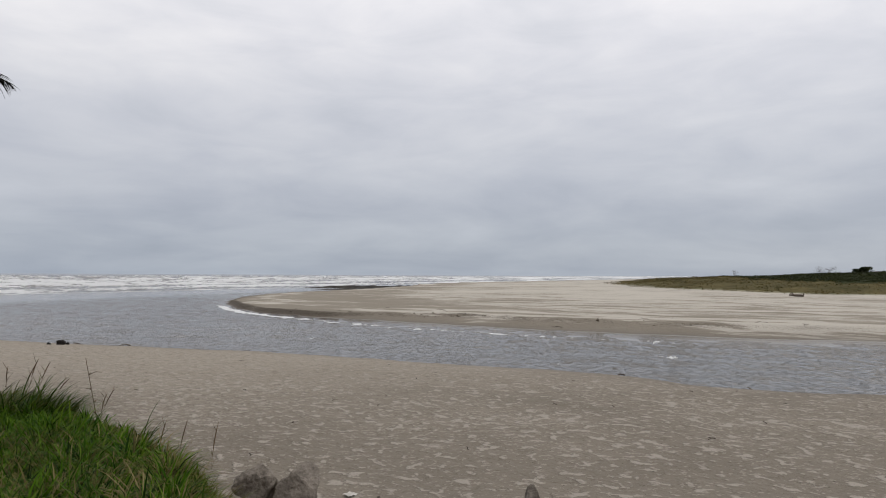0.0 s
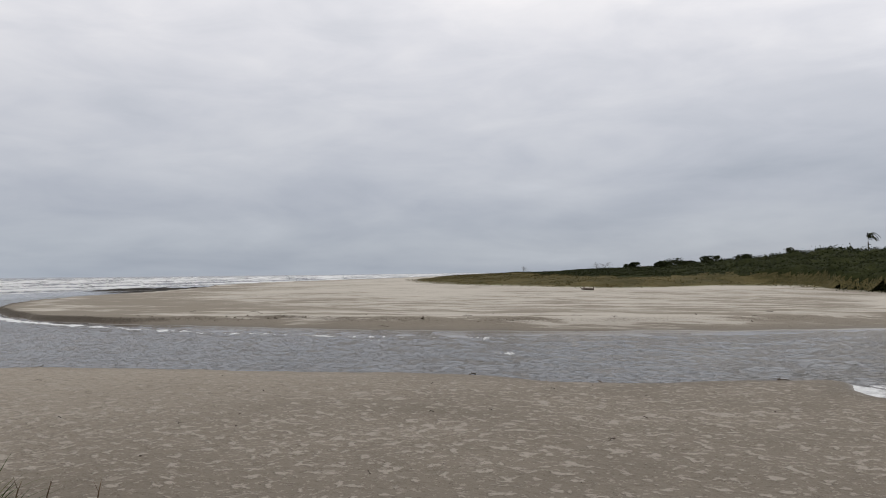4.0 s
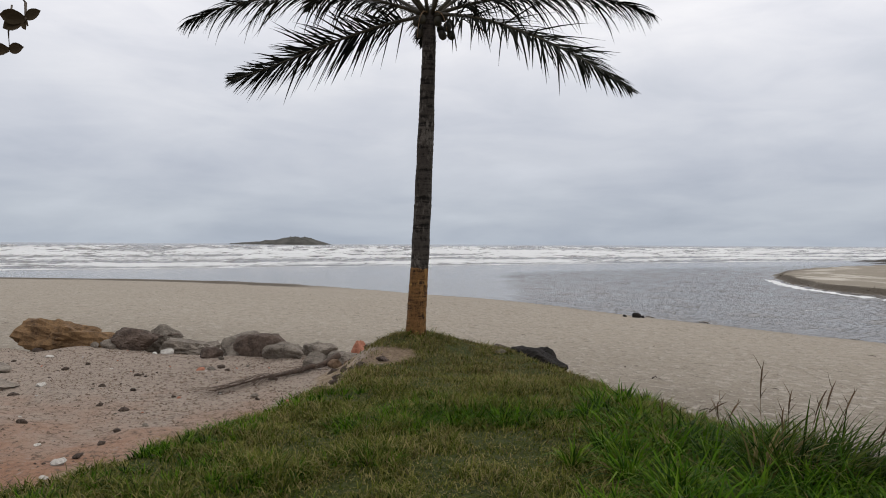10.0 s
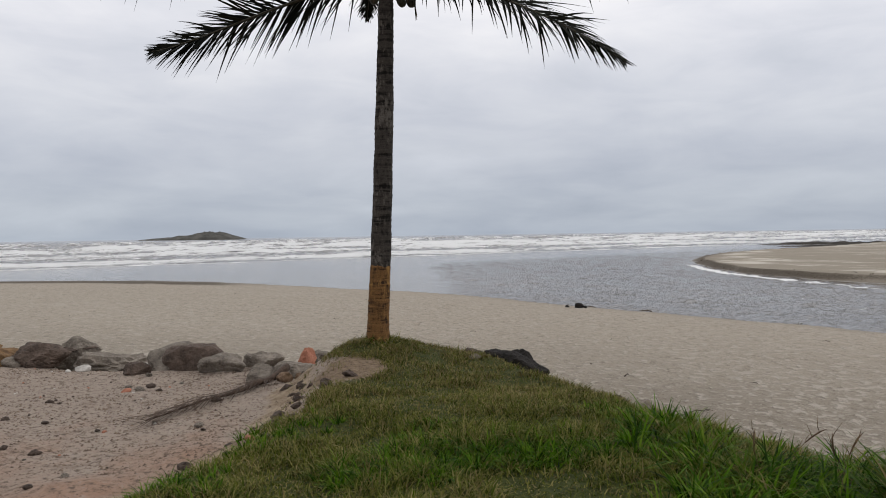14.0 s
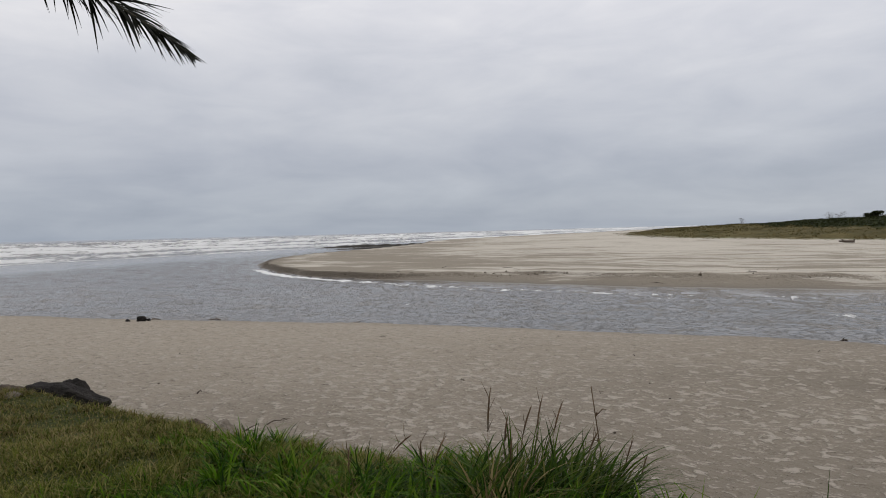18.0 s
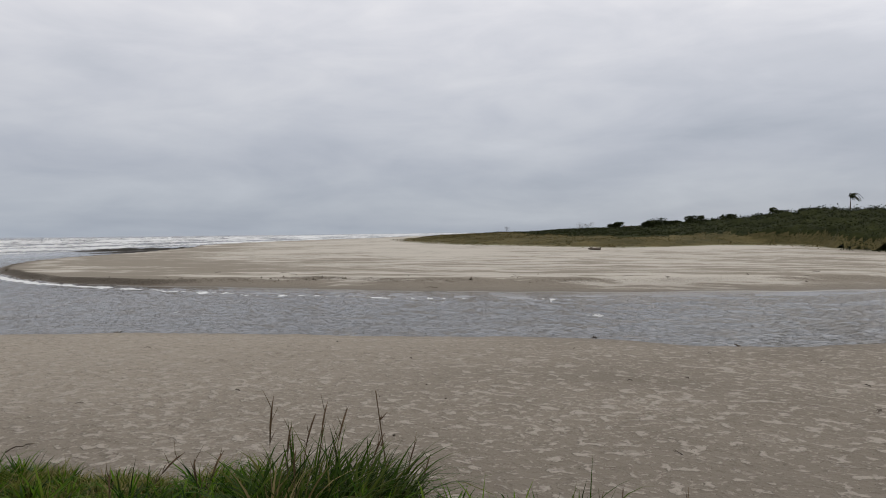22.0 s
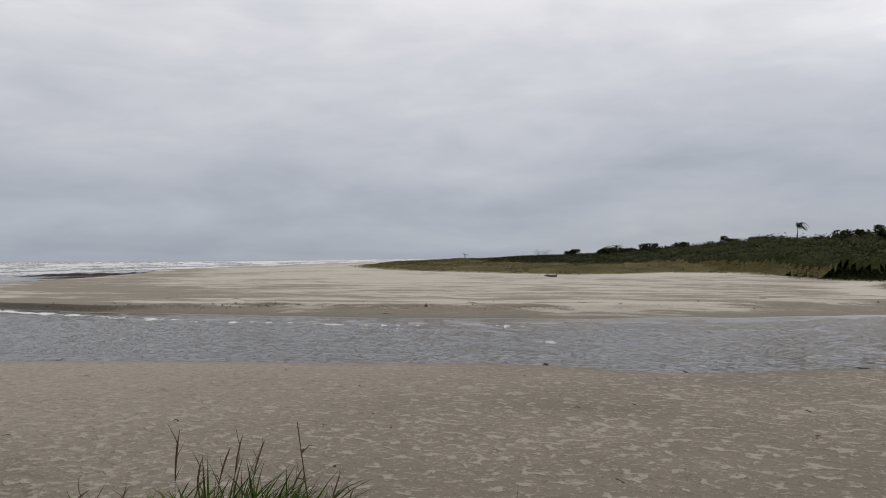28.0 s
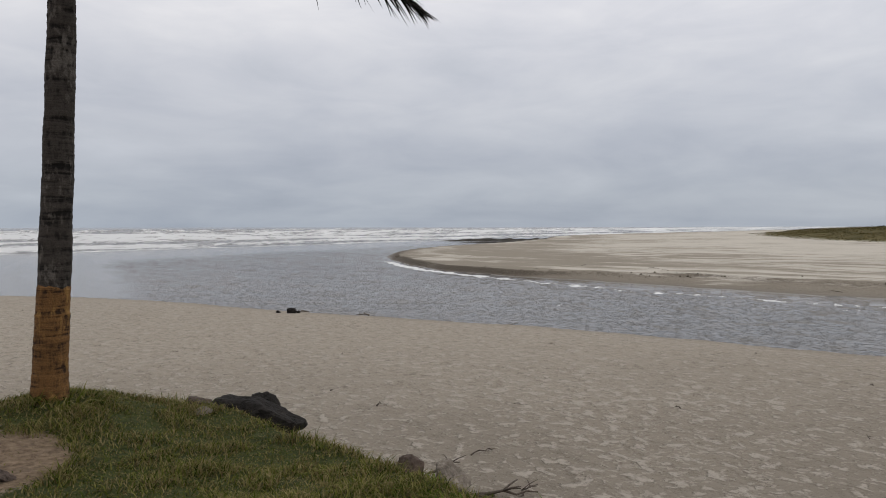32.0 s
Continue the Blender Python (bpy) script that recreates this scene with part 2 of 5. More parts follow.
    soil = blend(add, link, ramp(add, link, redness, [(0.42, 0.0), (0.8, 1.0)]), (0.33, 0.272, 0.222), (0.3, 0.168, 0.108))
    rub3 = noise_tex(add, link, 4.5, 6.0, 0.7)
    soil = blend(add, link, ramp(add, link, rub3, [(0.55, 0.0), (0.64, 0.35)]), soil, (0.14, 0.095, 0.07))
    soil = blend(add, link, ramp(add, link, rub2, [(0.53, 0.0), (0.61, 0.85)]), soil, (0.1, 0.072, 0.056))
    soil = blend(add, link, ramp(add, link, rub2, [(0.34, 0.7), (0.44, 0.0)]), soil, (0.33, 0.28, 0.24))
    edge = math_node(add, link, "ADD", attr(add, "dirt"), math_node(add, link, "MULTIPLY", math_node(add, link, "SUBTRACT", rub1, 0.5), 0.9))
    col = blend(add, link, ramp(add, link, edge, [(0.4, 0.0), (0.6, 1.0)]), sand, soil)
    bank = blend(add, link, ramp(add, link, rub3, [(0.4, 0.0), (0.6, 1.0)]), (0.19, 0.135, 0.085), (0.37, 0.295, 0.205))
    col = blend(add, link, ramp(add, link, math_node(add, link, "ADD", attr(add, "bank"), math_node(add, link, "MULTIPLY", math_node(add, link, "SUBTRACT", rub2, 0.5), 0.9)), [(0.3, 0.0), (0.6, 0.9)]), col, bank)
    earth = blend(add, link, ramp(add, link, rub2, [(0.35, 0.0), (0.65, 1.0)]), (0.1, 0.068, 0.042), (0.27, 0.2, 0.135))
    col = blend(add, link, ramp(add, link, math_node(add, link, "ADD", attr(add, "worn"), math_node(add, link, "MULTIPLY", math_node(add, link, "SUBTRACT", rub3, 0.5), 0.5)), [(0.2, 0.0), (0.45, 1.0)]), col, earth)
    turf = blend(add, link, ramp(add, link, rub2, [(0.35, 0.0), (0.65, 1.0)]), (0.018, 0.030, 0.004), (0.05, 0.062, 0.012))
    turf_edge = math_node(add, link, "ADD", attr(add, "turf"), math_node(add, link, "MULTIPLY", math_node(add, link, "SUBTRACT", small, 0.5), 1.5))
    col = blend(add, link, ramp(add, link, turf_edge, [(0.35, 0.0), (0.6, 1.0)]), col, turf)
    scrub = blend(add, link, ramp(add, link, broad, [(0.4, 0.0), (0.6, 1.0)]), (0.11, 0.115, 0.04), (0.19, 0.165, 0.075))
    col = blend(add, link, attr(add, "scrub"), col, scrub)
    # dark scarp: crumbled damp sand, with the scarp's shadow line painted in
    crumb_and_shade = ramp(add, link, math_node(add, link, "ADD", attr(add, "scarp"), math_node(add, link, "MULTIPLY", math_node(add, link, "SUBTRACT", small, 0.5), 1.6)), [(0.36, 0.0), (0.56, 0.9)])
    col = blend(add, link, crumb_and_shade, col, (0.075, 0.06, 0.044))
    wet = attr(add, "wet")
    col = blend(add, link, wet, col, (0.095, 0.082, 0.065))
    col = blend(add, link, ramp(add, link, grain, [(0.3, 0.16), (0.7, 0.0)]), col, (0.16, 0.13, 0.1))
    link(col, b.inputs["Base Color"])
    link(ramp(add, link, wet, [(0.0, 0.95), (0.7, 0.65), (0.9, 0.35), (1.0, 0.12)]), b.inputs["Roughness"])
    link(ramp(add, link, wet, [(0.6, 0.14), (0.9, 0.38), (1.0, 0.5)]), b.inputs["Specular IOR Level"])
    dry_part = ramp(add, link, wet, [(0.3, 1.0), (0.85, 0.02)])
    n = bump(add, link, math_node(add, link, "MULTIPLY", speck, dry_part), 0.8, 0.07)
    n = bump(add, link, math_node(add, link, "MULTIPLY", crust, dry_part), 1.0, 0.1, n)
    n = bump(add, link, math_node(add, link, "MULTIPLY", fleck, dry_part), 0.7, 0.015, n)
    n = bump(add, link, math_node(add, link, "MULTIPLY", rub2, attr(add, "dirt")), 0.5, 0.03, n)
    n = bump(add, link, math_node(add, link, "MULTIPLY", grain, dry_part), 0.3, 0.004, n)
    link(n, b.inputs["Normal"])
    return m


def water_material():
    m, add, link, b = material("sea_water")
    rip = noise_tex(add, link, 6.0, 3.0, 0.6, stretch=(1.0, 0.7, 1.0), turn=radians(20), dist=0.4)
    chop = noise_tex(add, link, 0.55, 4.0, 0.55, stretch=(0.5, 1.2, 1.0), turn=radians(35), dist=0.4)
    tiny = noise_tex(add, link, 8.0, 4.0, 0.65, stretch=(0.6, 1.2, 1.0), turn=radians(28))
    froth = noise_tex(add, link, 1.1, 7.0, 0.74, stretch=(0.32, 1.1, 1.0), turn=radians(31.5), dist=0.8)
    silt = noise_tex(add, link, 0.03, 3.0, 0.5)
    deep = blend(add, link, ramp(add, link, silt, [(0.4, 0.0), (0.6, 1.0)]), (0.115, 0.11, 0.105), (0.15, 0.14, 0.13))
    f = math_node(add, link, "ADD", attr(add, "foam"), math_node(add, link, "MULTIPLY", math_node(add, link, "SUBTRACT", froth, 0.5), 3.0))
    foam = ramp(add, link, f, [(0.47, 0.0), (0.72, 1.0)])
    col = blend(add, link, foam, deep, (0.74, 0.75, 0.745))
    link(col, b.inputs["Base Color"])
    link(ramp(add, link, foam, [(0.0, 0.08), (1.0, 0.85)]), b.inputs["Roughness"])
    b.inputs["IOR"].default_value = 1.33
    rough_w = attr(add, "chop")
    peaks = ramp(add, link, rip, [(0.47, 0.0), (0.7, 1.0)], "EASE")
    h = math_node(add, link, "MULTIPLY", math_node(add, link, "ADD", peaks, math_node(add, link, "MULTIPLY", chop, 1.2)), rough_w)
    n = bump(add, link, h, 1.0, 0.11)
    n = bump(add, link, math_node(add, link, "MULTIPLY", tiny, rough_w), 1.0, 0.05, n)
    link(n, b.inputs["Normal"])
    return m


M_GROUND = ground_material()
M_WATER = water_material()


# ---- shapes ----
def part(name, bm, mat, parent=None, label="", smooth=True):
    me = bpy.data.meshes.new(name)
    bm.to_mesh(me)
    bm.free()
    return _own(name, me, mat, parent, label, smooth)


def _own(name, me, mat, parent, label, smooth):
    if mat:
        for m in mat if isinstance(mat, (list, tuple)) else (mat,):
            me.materials.append(m)
    if smooth and len(me.polygons):
        me.polygons.foreach_set("use_smooth", np.ones(len(me.polygons), dtype=bool))
    ob = new(name, me)
    if parent:
        ob.parent = parent
    if label:
        tagged(ob, label)
    return ob


def sheet(name, verts, faces, mat, parent=None, label="", smooth=True, attrs=None):
    """One mesh from numpy arrays; faces all have the same number of corners."""
    verts, faces = np.asarray(verts, dtype=np.float32), np.asarray(faces, dtype=np.int32)
    k = faces.shape[1]
    me = bpy.data.meshes.new(name)
    me.vertices.add(len(verts))
    me.vertices.foreach_set("co", verts.ravel())
    me.loops.add(faces.size)
    me.loops.foreach_set("vertex_index", faces.ravel())
    me.polygons.add(len(faces))
    me.polygons.foreach_set("loop_start", np.arange(0, faces.size, k, dtype=np.int32))
    me.update(calc_edges=True)
    for key, val in (attrs or {}).items():
        me.attributes.new(key, "FLOAT", "POINT").data.foreach_set("value", np.asarray(val, dtype=np.float32))
    return _own(name, me, mat, parent, label, smooth)


def thing(name, place, label, category, group="", kind="", turn=0.0):
    e = new(name)
    e.empty_display_size = 0.1
    e.matrix_world = pose(*place, 0, 0, turn)
    return tagged(e, label, category, group, kind)


rng = np.random.default_rng(7)


def lattice(ix, iy, seed):
    h = (ix * 374761393 + iy * 668265263 + seed * 1442695041) & 0x7FFFFFFF
    h = ((h ^ (h >> 13)) * 1274126177) & 0x7FFFFFFF
    return ((h ^ (h >> 16)) & 0xFFFF) / 65535.0


def value_noise(x, y, seed=0):
    x0, y0 = np.floor(x), np.floor(y)
    fx, fy = x - x0, y - y0
    fx, fy = fx * fx * (3 - 2 * fx), fy * fy * (3 - 2 * fy)
    ix, iy = x0.astype(np.int64), y0.astype(np.int64)
    a, b = lattice(ix, iy, seed), lattice(ix + 1, iy, seed)
    c, d = lattice(ix, iy + 1, seed), lattice(ix + 1, iy + 1, seed)
    return (a * (1 - fx) + b * fx) * (1 - fy) + (c * (1 - fx) + d * fx) * fy


def fbm(x, y, seed=0, octaves=4):
    s, amp, tot = 0.0, 1.0, 0.0
    for o in range(octaves):
        s = s + amp * value_noise(x * 2**o + 17.3 * o, y * 2**o - 9.1 * o, seed + o)
        tot += amp
        amp *= 0.5
    return s / tot


def signed(poly, x, y):
    """Distance to a closed outline, positive inside."""
    p = np.asarray(poly, dtype=float)
    q = np.roll(p, -1, axis=0)
    best = np.full(x.shape, 1e12)
    inside = np.zeros(x.shape, dtype=bool)
    for (ax, ay), (bx, by) in zip(p, q):
        dx, dy = bx - ax, by - ay
        t = np.clip(((x - ax) * dx + (y - ay) * dy) / (dx * dx + dy * dy), 0, 1)
        best = np.minimum(best, (x - ax - t * dx) ** 2 + (y - ay - t * dy) ** 2)
        if ay != by:
            inside ^= ((ay > y) != (by > y)) & (x < (bx - ax) * (y - ay) / (by - ay) + ax)
    return np.sqrt(best) * np.where(inside, 1, -1)


def rounded(poly, steps=2):
    """Cuts an outline's corners."""
    p = [Vector(a) for a in poly]
    for _ in range(steps):
        p = [v for a, b in zip(p, p[1:] + p[:1]) for v in (a.lerp(b, 0.25), a.lerp(b, 0.75))]
    return [tuple(v) for v in p]


def step(a, b, v):
    t = np.clip((v - a) / (b - a), 0, 1)
    return t * t * (3 - 2 * t)


# ---- the plan: outlines of land and mound ----
BEACH = [(-900, 440), (-300, 95), (-90, 66), (-36, 60), (-26.6, 59.2), (-15.7, 56.1), (-5.9, 46.9), (-0.8, 42.3), (2, 39.2), (4.8, 35.2), (7.5, 30.8), (10.6, 26.5), (13.2, 23),
         (16.1, 16.6), (18.3, 13.2), (19.2, 10.6), (19.3, 8.2), (21.2, 5.4), (23.9, 2.3), (23.6, 1.8), (21.8, 1.5), (21.2, 0.6), (21.6, -0.2), (23.2, -0.5), (25.6, -1.3), (27.2, -2.6),
         (31, -9), (33, -22), (42, -60), (70, -150), (200, -420), (200, -3000), (-3000, -3000), (-3000, 1500)]
SPIT = [(26.2, 67.5), (24.6, 60), (23.6, 54), (23.5, 48), (24.2, 42), (24.8, 36), (26.2, 30), (28.2, 23.8), (30.8, 18.5), (33.6, 13.7), (37.4, 8.9), (42.5, 4.4), (47, 1.0), (50.5, -1.4), (53.8, -2.3), (55.5, -1.0),
        (61, 1.0), (68, 1.9), (79, 3.5), (89, 3.0), (108, 0.4), (124, -9), (145, -14), (165, -25), (230, -60), (420, -150), (900, -400), (3900, -1500), (3900, 2600), (900, 640), (363, 323), (252, 262),
        (181, 225), (131, 186), (102, 150), (66, 116), (44, 98), (32, 82)]
SCRUB = [(170, 142), (131, 103), (112, 74), (99, 50), (104, 38), (118, 31), (112, 22), (99, 12), (87, 5), (93, 3.4), (108, 1.0), (124, -8), (145, -12.5), (165, -23), (230, -57), (420, -145), (900, -390),
         (3800, -1400), (3800, 2300), (900, 560), (420, 300), (300, 230), (230, 190)]
MOUND = [(2.9, -9), (2.75, -3), (2.72, 1.2), (2.85, 2.5), (2.95, 3.5), (2.8, 4.3), (2.6, 5.1), (2.15, 6.25), (1.65, 7.3), (1.22, 8.5), (1.09, 9.9), (0.93, 11.2), (0.56, 12.3), (-0.4, 13.3), (-1.3, 13.6), (-2.0, 13.2), (-2.2, 12.2),
         (-2.0, 10.8), (-2.1, 9.2), (-2.6, 7.4), (-3.1, 6.1), (-3.5, 5.0), (-4.2, 3), (-5.5, 0), (-7, -9)]
DIRT = [(-0.9, -12), (-0.9, 12.6), (-2, 14.6), (-3.4, 15.1), (-5.5, 14.9), (-7.6, 15.7), (-9.6, 15.3), (-12.5, 15.0), (-18, 16), (-30, 18), (-45, 12), (-45, -12)]
DAMP = [(18, 72), (20, 40), (26.5, 30), (36, 45), (60, 82), (100, 132), (150, 178), (130, 200), (60, 125), (28, 88)]
BLUFF = [(20.5, -0.4), (22.5, -1.0), (25, -2.1), (27.5, -4), (30, -9), (18, -9), (16.8, -2.2), (18.2, -0.9)]
BEACH, SPIT, MOUND, SCRUB = rounded(BEACH, 1), rounded(SPIT, 1), rounded(MOUND), rounded(SCRUB, 1)


def top_edge(m, x):
    return np.where(x > -1.5, step(-0.42, 0.24, m), step(-0.75, 0.45, m))


def relief(x, y):
    """Height of the ground and the shares of its surfaces."""
    x, y = np.asarray(x, dtype=float), np.asarray(y, dtype=float)
    wob = (fbm(x * 0.5, y * 0.5, 3) - 0.5) * 0.7
    b = signed(BEACH, x, y) + wob
    s = signed(SPIT, x, y) + wob * 1.2
    zb = np.interp(b, [-60, -12, -3, 0, 0.7, 4, 8, 14, 18, 26, 60, 300], [-2.5, -1.2, -0.35, -0.02, 0.13, 0.24, 0.37, 0.44, 0.54, 0.72, 1.0, 2.0])
    scarp = 0.36 + 0.2 * fbm(x * 0.15, y * 0.15, 11)
    # a flat wet apron lies before the bar's slope; round the tip and in the cove the edge is cut steep
    apron = np.where(x > 53, 0.25, np.interp(y, [-2, 3, 8, 14, 36, 44, 52], [0.3, 0.7, 2.0, 2.9, 2.9, 1.5, 0.45]))
    sharp = np.maximum(step(34, 46, y), step(56, 62, x) * step(22, 14, y))
    se = s - apron
    zs = np.interp(s, [-60, -8, -2.5, 0], [-2.5, -1.0, -0.3, -0.02]) + 0.06 * np.clip(s / apron, 0, 1) + step(0, 1, se / (3.4 - 2.9 * sharp)) * scarp * (1 - 0.4 * sharp) + np.interp(s, [3, 30, 80, 300, 900], [0, 0.2, 0.45, 1.4, 3.0])
    zs = zs + step(0.2, 2.5, se) * 0.07 * (fbm(x * 0.35 + y * 0.2, y * 0.35 - x * 0.2, 5) - 0.5) * 2
    v = signed(SCRUB, x, y) + (fbm(x * 0.12, y * 0.12, 21) - 0.5) * 8
    zs = zs + step(-1, 14, v) * (0.35 + 0.7 * fbm(x * 0.05, y * 0.05, 8))
    z = np.maximum(zb, zs)
    spit = (zs > zb).astype(float)
    # prints and small wind ripples
    soft = step(1, 4, b) * (1 - spit)
    z = z + soft * 0.05 * (fbm(x * 2.2, y * 2.2, 31, 3) - 0.5) * 2
    m = signed(MOUND, x, y) + (fbm(x * 0.9, y * 0.9, 41) - 0.5) * 0.5
    d = signed(DIRT, x, y) + (fbm(x * 0.6, y * 0.6, 51) - 0.5) * 0.9
    zd = 0.92 + 0.035 * np.clip(13 - y, 0, 14) + 0.10 * (fbm(x * 1.3, y * 1.3, 61) - 0.5) * 2
    near_dirt = step(-0.7, 0.8, d)
    z = z + near_dirt * (np.maximum(zd, z) - z)
    slope = top_edge(m, x)
    z = z + slope * (1 - slope) * 4 * 0.09 * (fbm(x * 2.6, y * 2.6, 73, 3) - 0.5)
    zm = 1.50 - 0.15 * step(7.5, 10.5, y) * step(-1.6, 0.2, x) + 0.14 * (fbm(x * 0.35, y * 0.35, 71) - 0.5) * 2 + 0.05 * (fbm(x * 2.0, y * 2.0, 72) - 0.5) + 0.12 * np.exp(-((x + 1.35) ** 2 + (y - 12.5) ** 2) / 0.5)
    top = slope
    z = z + top * (np.maximum(zm, z) - z)
    f = signed(BLUFF, x, y) + (fbm(x * 1.1, y * 1.1, 85) - 0.5) * 0.5
    z = z + step(-0.2, 0.16, f) * (0.38 + 0.2 * fbm(x * 0.5, y * 0.5, 86) + 0.05 * (fbm(x * 2.5, y * 2.5, 80) - 0.5))
    wet = np.where(spit > 0.5, np.interp(se + 1.0 * (fbm(x * 0.2, y * 0.2, 83) - 0.5), [-0.6, -0.1, 0.3, 0.9, 2.6], [1, 0.85, 0.5, 0.28, 0]) * (1 - 0.45 * sharp * step(-0.2, 0.2, se)), np.interp(b, [-0.5, 0, 0.5, 1.6], [1, 0.9, 0.35, 0]))
    sea = step(42, 54, -0.52 * x + 0.85 * y) * (1 - spit)
    wet = np.maximum(wet, sea * np.interp(b, [0, 1.0, 2.5, 5], [1, 0.95, 0.35, 0]))
    dry = np.interp(se, [-2, 0.3, 1.8, 3.2, 8, 30, 80], [-0.7, -0.3, -0.08, 0.14, 0.02, 0.2, 0.4]) + 0.55 * (fbm(x * 0.06, y * 0.06, 81) - 0.5)
    dry = dry + 2.0 * np.exp(-((se - 3.0) / 1.8) ** 2) * (fbm(x * 0.13, y * 0.13, 82, 3) - 0.45)
    dry = dry - 0.3 * step(-5, 3, signed(DAMP, x, y)) * step(0.3, 0.6, fbm(x * 0.1, y * 0.1, 86))
    wall_at = 2.4 - 2.1 * sharp + (1.3 - 0.9 * sharp) * (fbm(x * 0.18, y * 0.18, 84) - 0.5)
    off = se - wall_at
    # mask for crumbled sand and the scarp's painted shadow line
    crumbs = spit * np.exp(-(off / (0.7 - 0.15 * sharp)) ** 2) * np.interp(y, [4, 16, 30, 60], [0.3, 0.45, 0.65, 0.85]) * (0.35 + 0.9 * fbm(x * 0.25, y * 0.25, 87))
    z = z + step(-0.25, 0.25, off) * spit * 0.1 + crumbs * 0.10 * (fbm(x * 1.7, y * 1.7, 89) - 0.4)
    # shade under the bluff's undercut edge, painted in through the scarp mask
    crumbs = np.maximum(crumbs, 1.2 * np.exp(-((f + 0.1) / 0.17) ** 2))
    crumbs = np.maximum(crumbs, 1.1 * sea * np.exp(-((b - 3.4) / 3.0) ** 2))
    # the cove's undercut edge gets the same painted shade
    crumbs = np.maximum(crumbs, 1.1 * spit * np.exp(-((s - 0.6) / 0.6) ** 2) * step(58, 70, x) * step(115, 105, x) * step(20, 10, y))
    # the wet mask also serves to darken the bluff's shaded underside
    wet = np.maximum(wet, 0.5 * np.exp(-((f + 0.15) / 0.2) ** 2))
    worn = np.exp(-(((x + 1.55) / 0.62) ** 2 + ((y - 10.95) / 0.85) ** 2))
    turf = step(-0.25, 0.3, m + np.where(x < 0, -0.10 - 1.0 * worn, 0.0))
    bank = np.where(x < -0.6, np.exp(-((m + 0.36) / 0.28) ** 2), 0.0) * step(3, 5, y)
    aired = step(9, 24, y + 0.25 * x + 3 * (fbm(x * 0.25, y * 0.25, 88) - 0.5))
    return dict(z=z, spit=spit, dirt=near_dirt * (1 - 0.3 * top), turf=turf, scrub=step(-0.5, 3, v) * spit, wet=wet, dry=dry, scarp=crumbs, bank=bank, worn=worn, aired=aired, off=off, b=b, s=s, m=m, v=v)


def spaced(*runs):
    """Grid lines: runs of (end, step) from a start; a step below zero grows by that factor."""
    out = [runs[0]]
    for end, st in runs[1:]:
        n = max(1, round((end - out[-1]) / st))
        out += list(np.linspace(out[-1], end, n + 1)[1:])
    return np.array(out)


def grid_faces(nx, ny):
    i = np.arange(nx * ny).reshape(ny, nx)
    return np.stack([i[:-1, :-1], i[:-1, 1:], i[1:, 1:], i[1:, :-1]], -1).reshape(-1, 4)


gx = spaced(-4400, (-900, 500), (-200, 70), (-60, 8), (-16, 0.8), (-9, 0.3), (6, 0.14), (16, 0.25), (27, 0.15), (50, 0.42), (64, 0.8), (130, 2.2), (300, 6), (900, 40), (4400, 500))
gy = spaced(-3000, (-400, 400), (-60, 25), (-30, 2.0), (-7, 0.8), (0, 0.17), (15, 0.14), (32, 0.3), (70, 0.5), (75, 0.9), (200, 3.5), (400, 12), (1200, 80), (4400, 500))
X, Y = np.meshgrid(gx, gy)
lay = relief(X.ravel(), Y.ravel())
GZ = lay["z"].reshape(len(gy), len(gx))


def ground_z(x, y):
    """Height of the finished ground."""
    i = int(np.clip(np.searchsorted(gx, x) - 1, 0, len(gx) - 2))
    j = int(np.clip(np.searchsorted(gy, y) - 1, 0, len(gy) - 2))
    fx, fy = (x - gx[i]) / (gx[i + 1] - gx[i]), (y - gy[j]) / (gy[j + 1] - gy[j])
    return float((GZ[j, i] * (1 - fx) + GZ[j, i + 1] * fx) * (1 - fy) + (GZ[j + 1, i] * (1 - fx) + GZ[j + 1, i + 1] * fx) * fy)


def probe(x, y, *keys):
    """Values of the ground's grid at many places."""
    i = np.clip(np.searchsorted(gx, x) - 1, 0, len(gx) - 2)
    j = np.clip(np.searchsorted(gy, y) - 1, 0, len(gy) - 2)
    fx = np.clip((x - gx[i]) / (gx[i + 1] - gx[i]), 0, 1)
    fy = np.clip((y - gy[j]) / (gy[j + 1] - gy[j]), 0, 1)
    out = {}
    for k in keys:
        g = lay[k].reshape(len(gy), len(gx))
        out[k] = (g[j, i] * (1 - fx) + g[j, i + 1] * fx) * (1 - fy) + (g[j + 1, i] * (1 - fx) + g[j + 1, i + 1] * fx) * fy
    return out


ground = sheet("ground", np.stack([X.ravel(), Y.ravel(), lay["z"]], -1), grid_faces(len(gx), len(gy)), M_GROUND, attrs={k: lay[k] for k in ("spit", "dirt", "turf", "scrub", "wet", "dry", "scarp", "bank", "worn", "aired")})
tagged(ground, "beige beach sand with a grassy mound and rubble soil", "ground", kind="structure")

# ---- sea and river: one sheet laid along the line of the breakers ----
NU, NV = (-0.522, 0.853), (0.853, 0.522)
ul = spaced(-3000, (-300, 300), (-60, 12), (-30, 1.2), (62, 0.42), (90, 1.0), (300, 0.9), (520, 2.2), (900, 10), (4300, 200))
vl = spaced(-4300, (-700, 300), (-200, 12), (-110, 4), (-5, 1.8), (75, 0.42), (160, 1.6), (330, 3.5), (800, 14), (4300, 250))
V, U = np.meshgrid(vl, ul)
u, v = U.ravel(), V.ravel()
wx, wy = NU[0] * u + NV[0] * v, NU[1] * u + NV[1] * v
surf = step(88, 104, u + 10 * (fbm(v * 0.03, u * 0.01, 91) - 0.5))
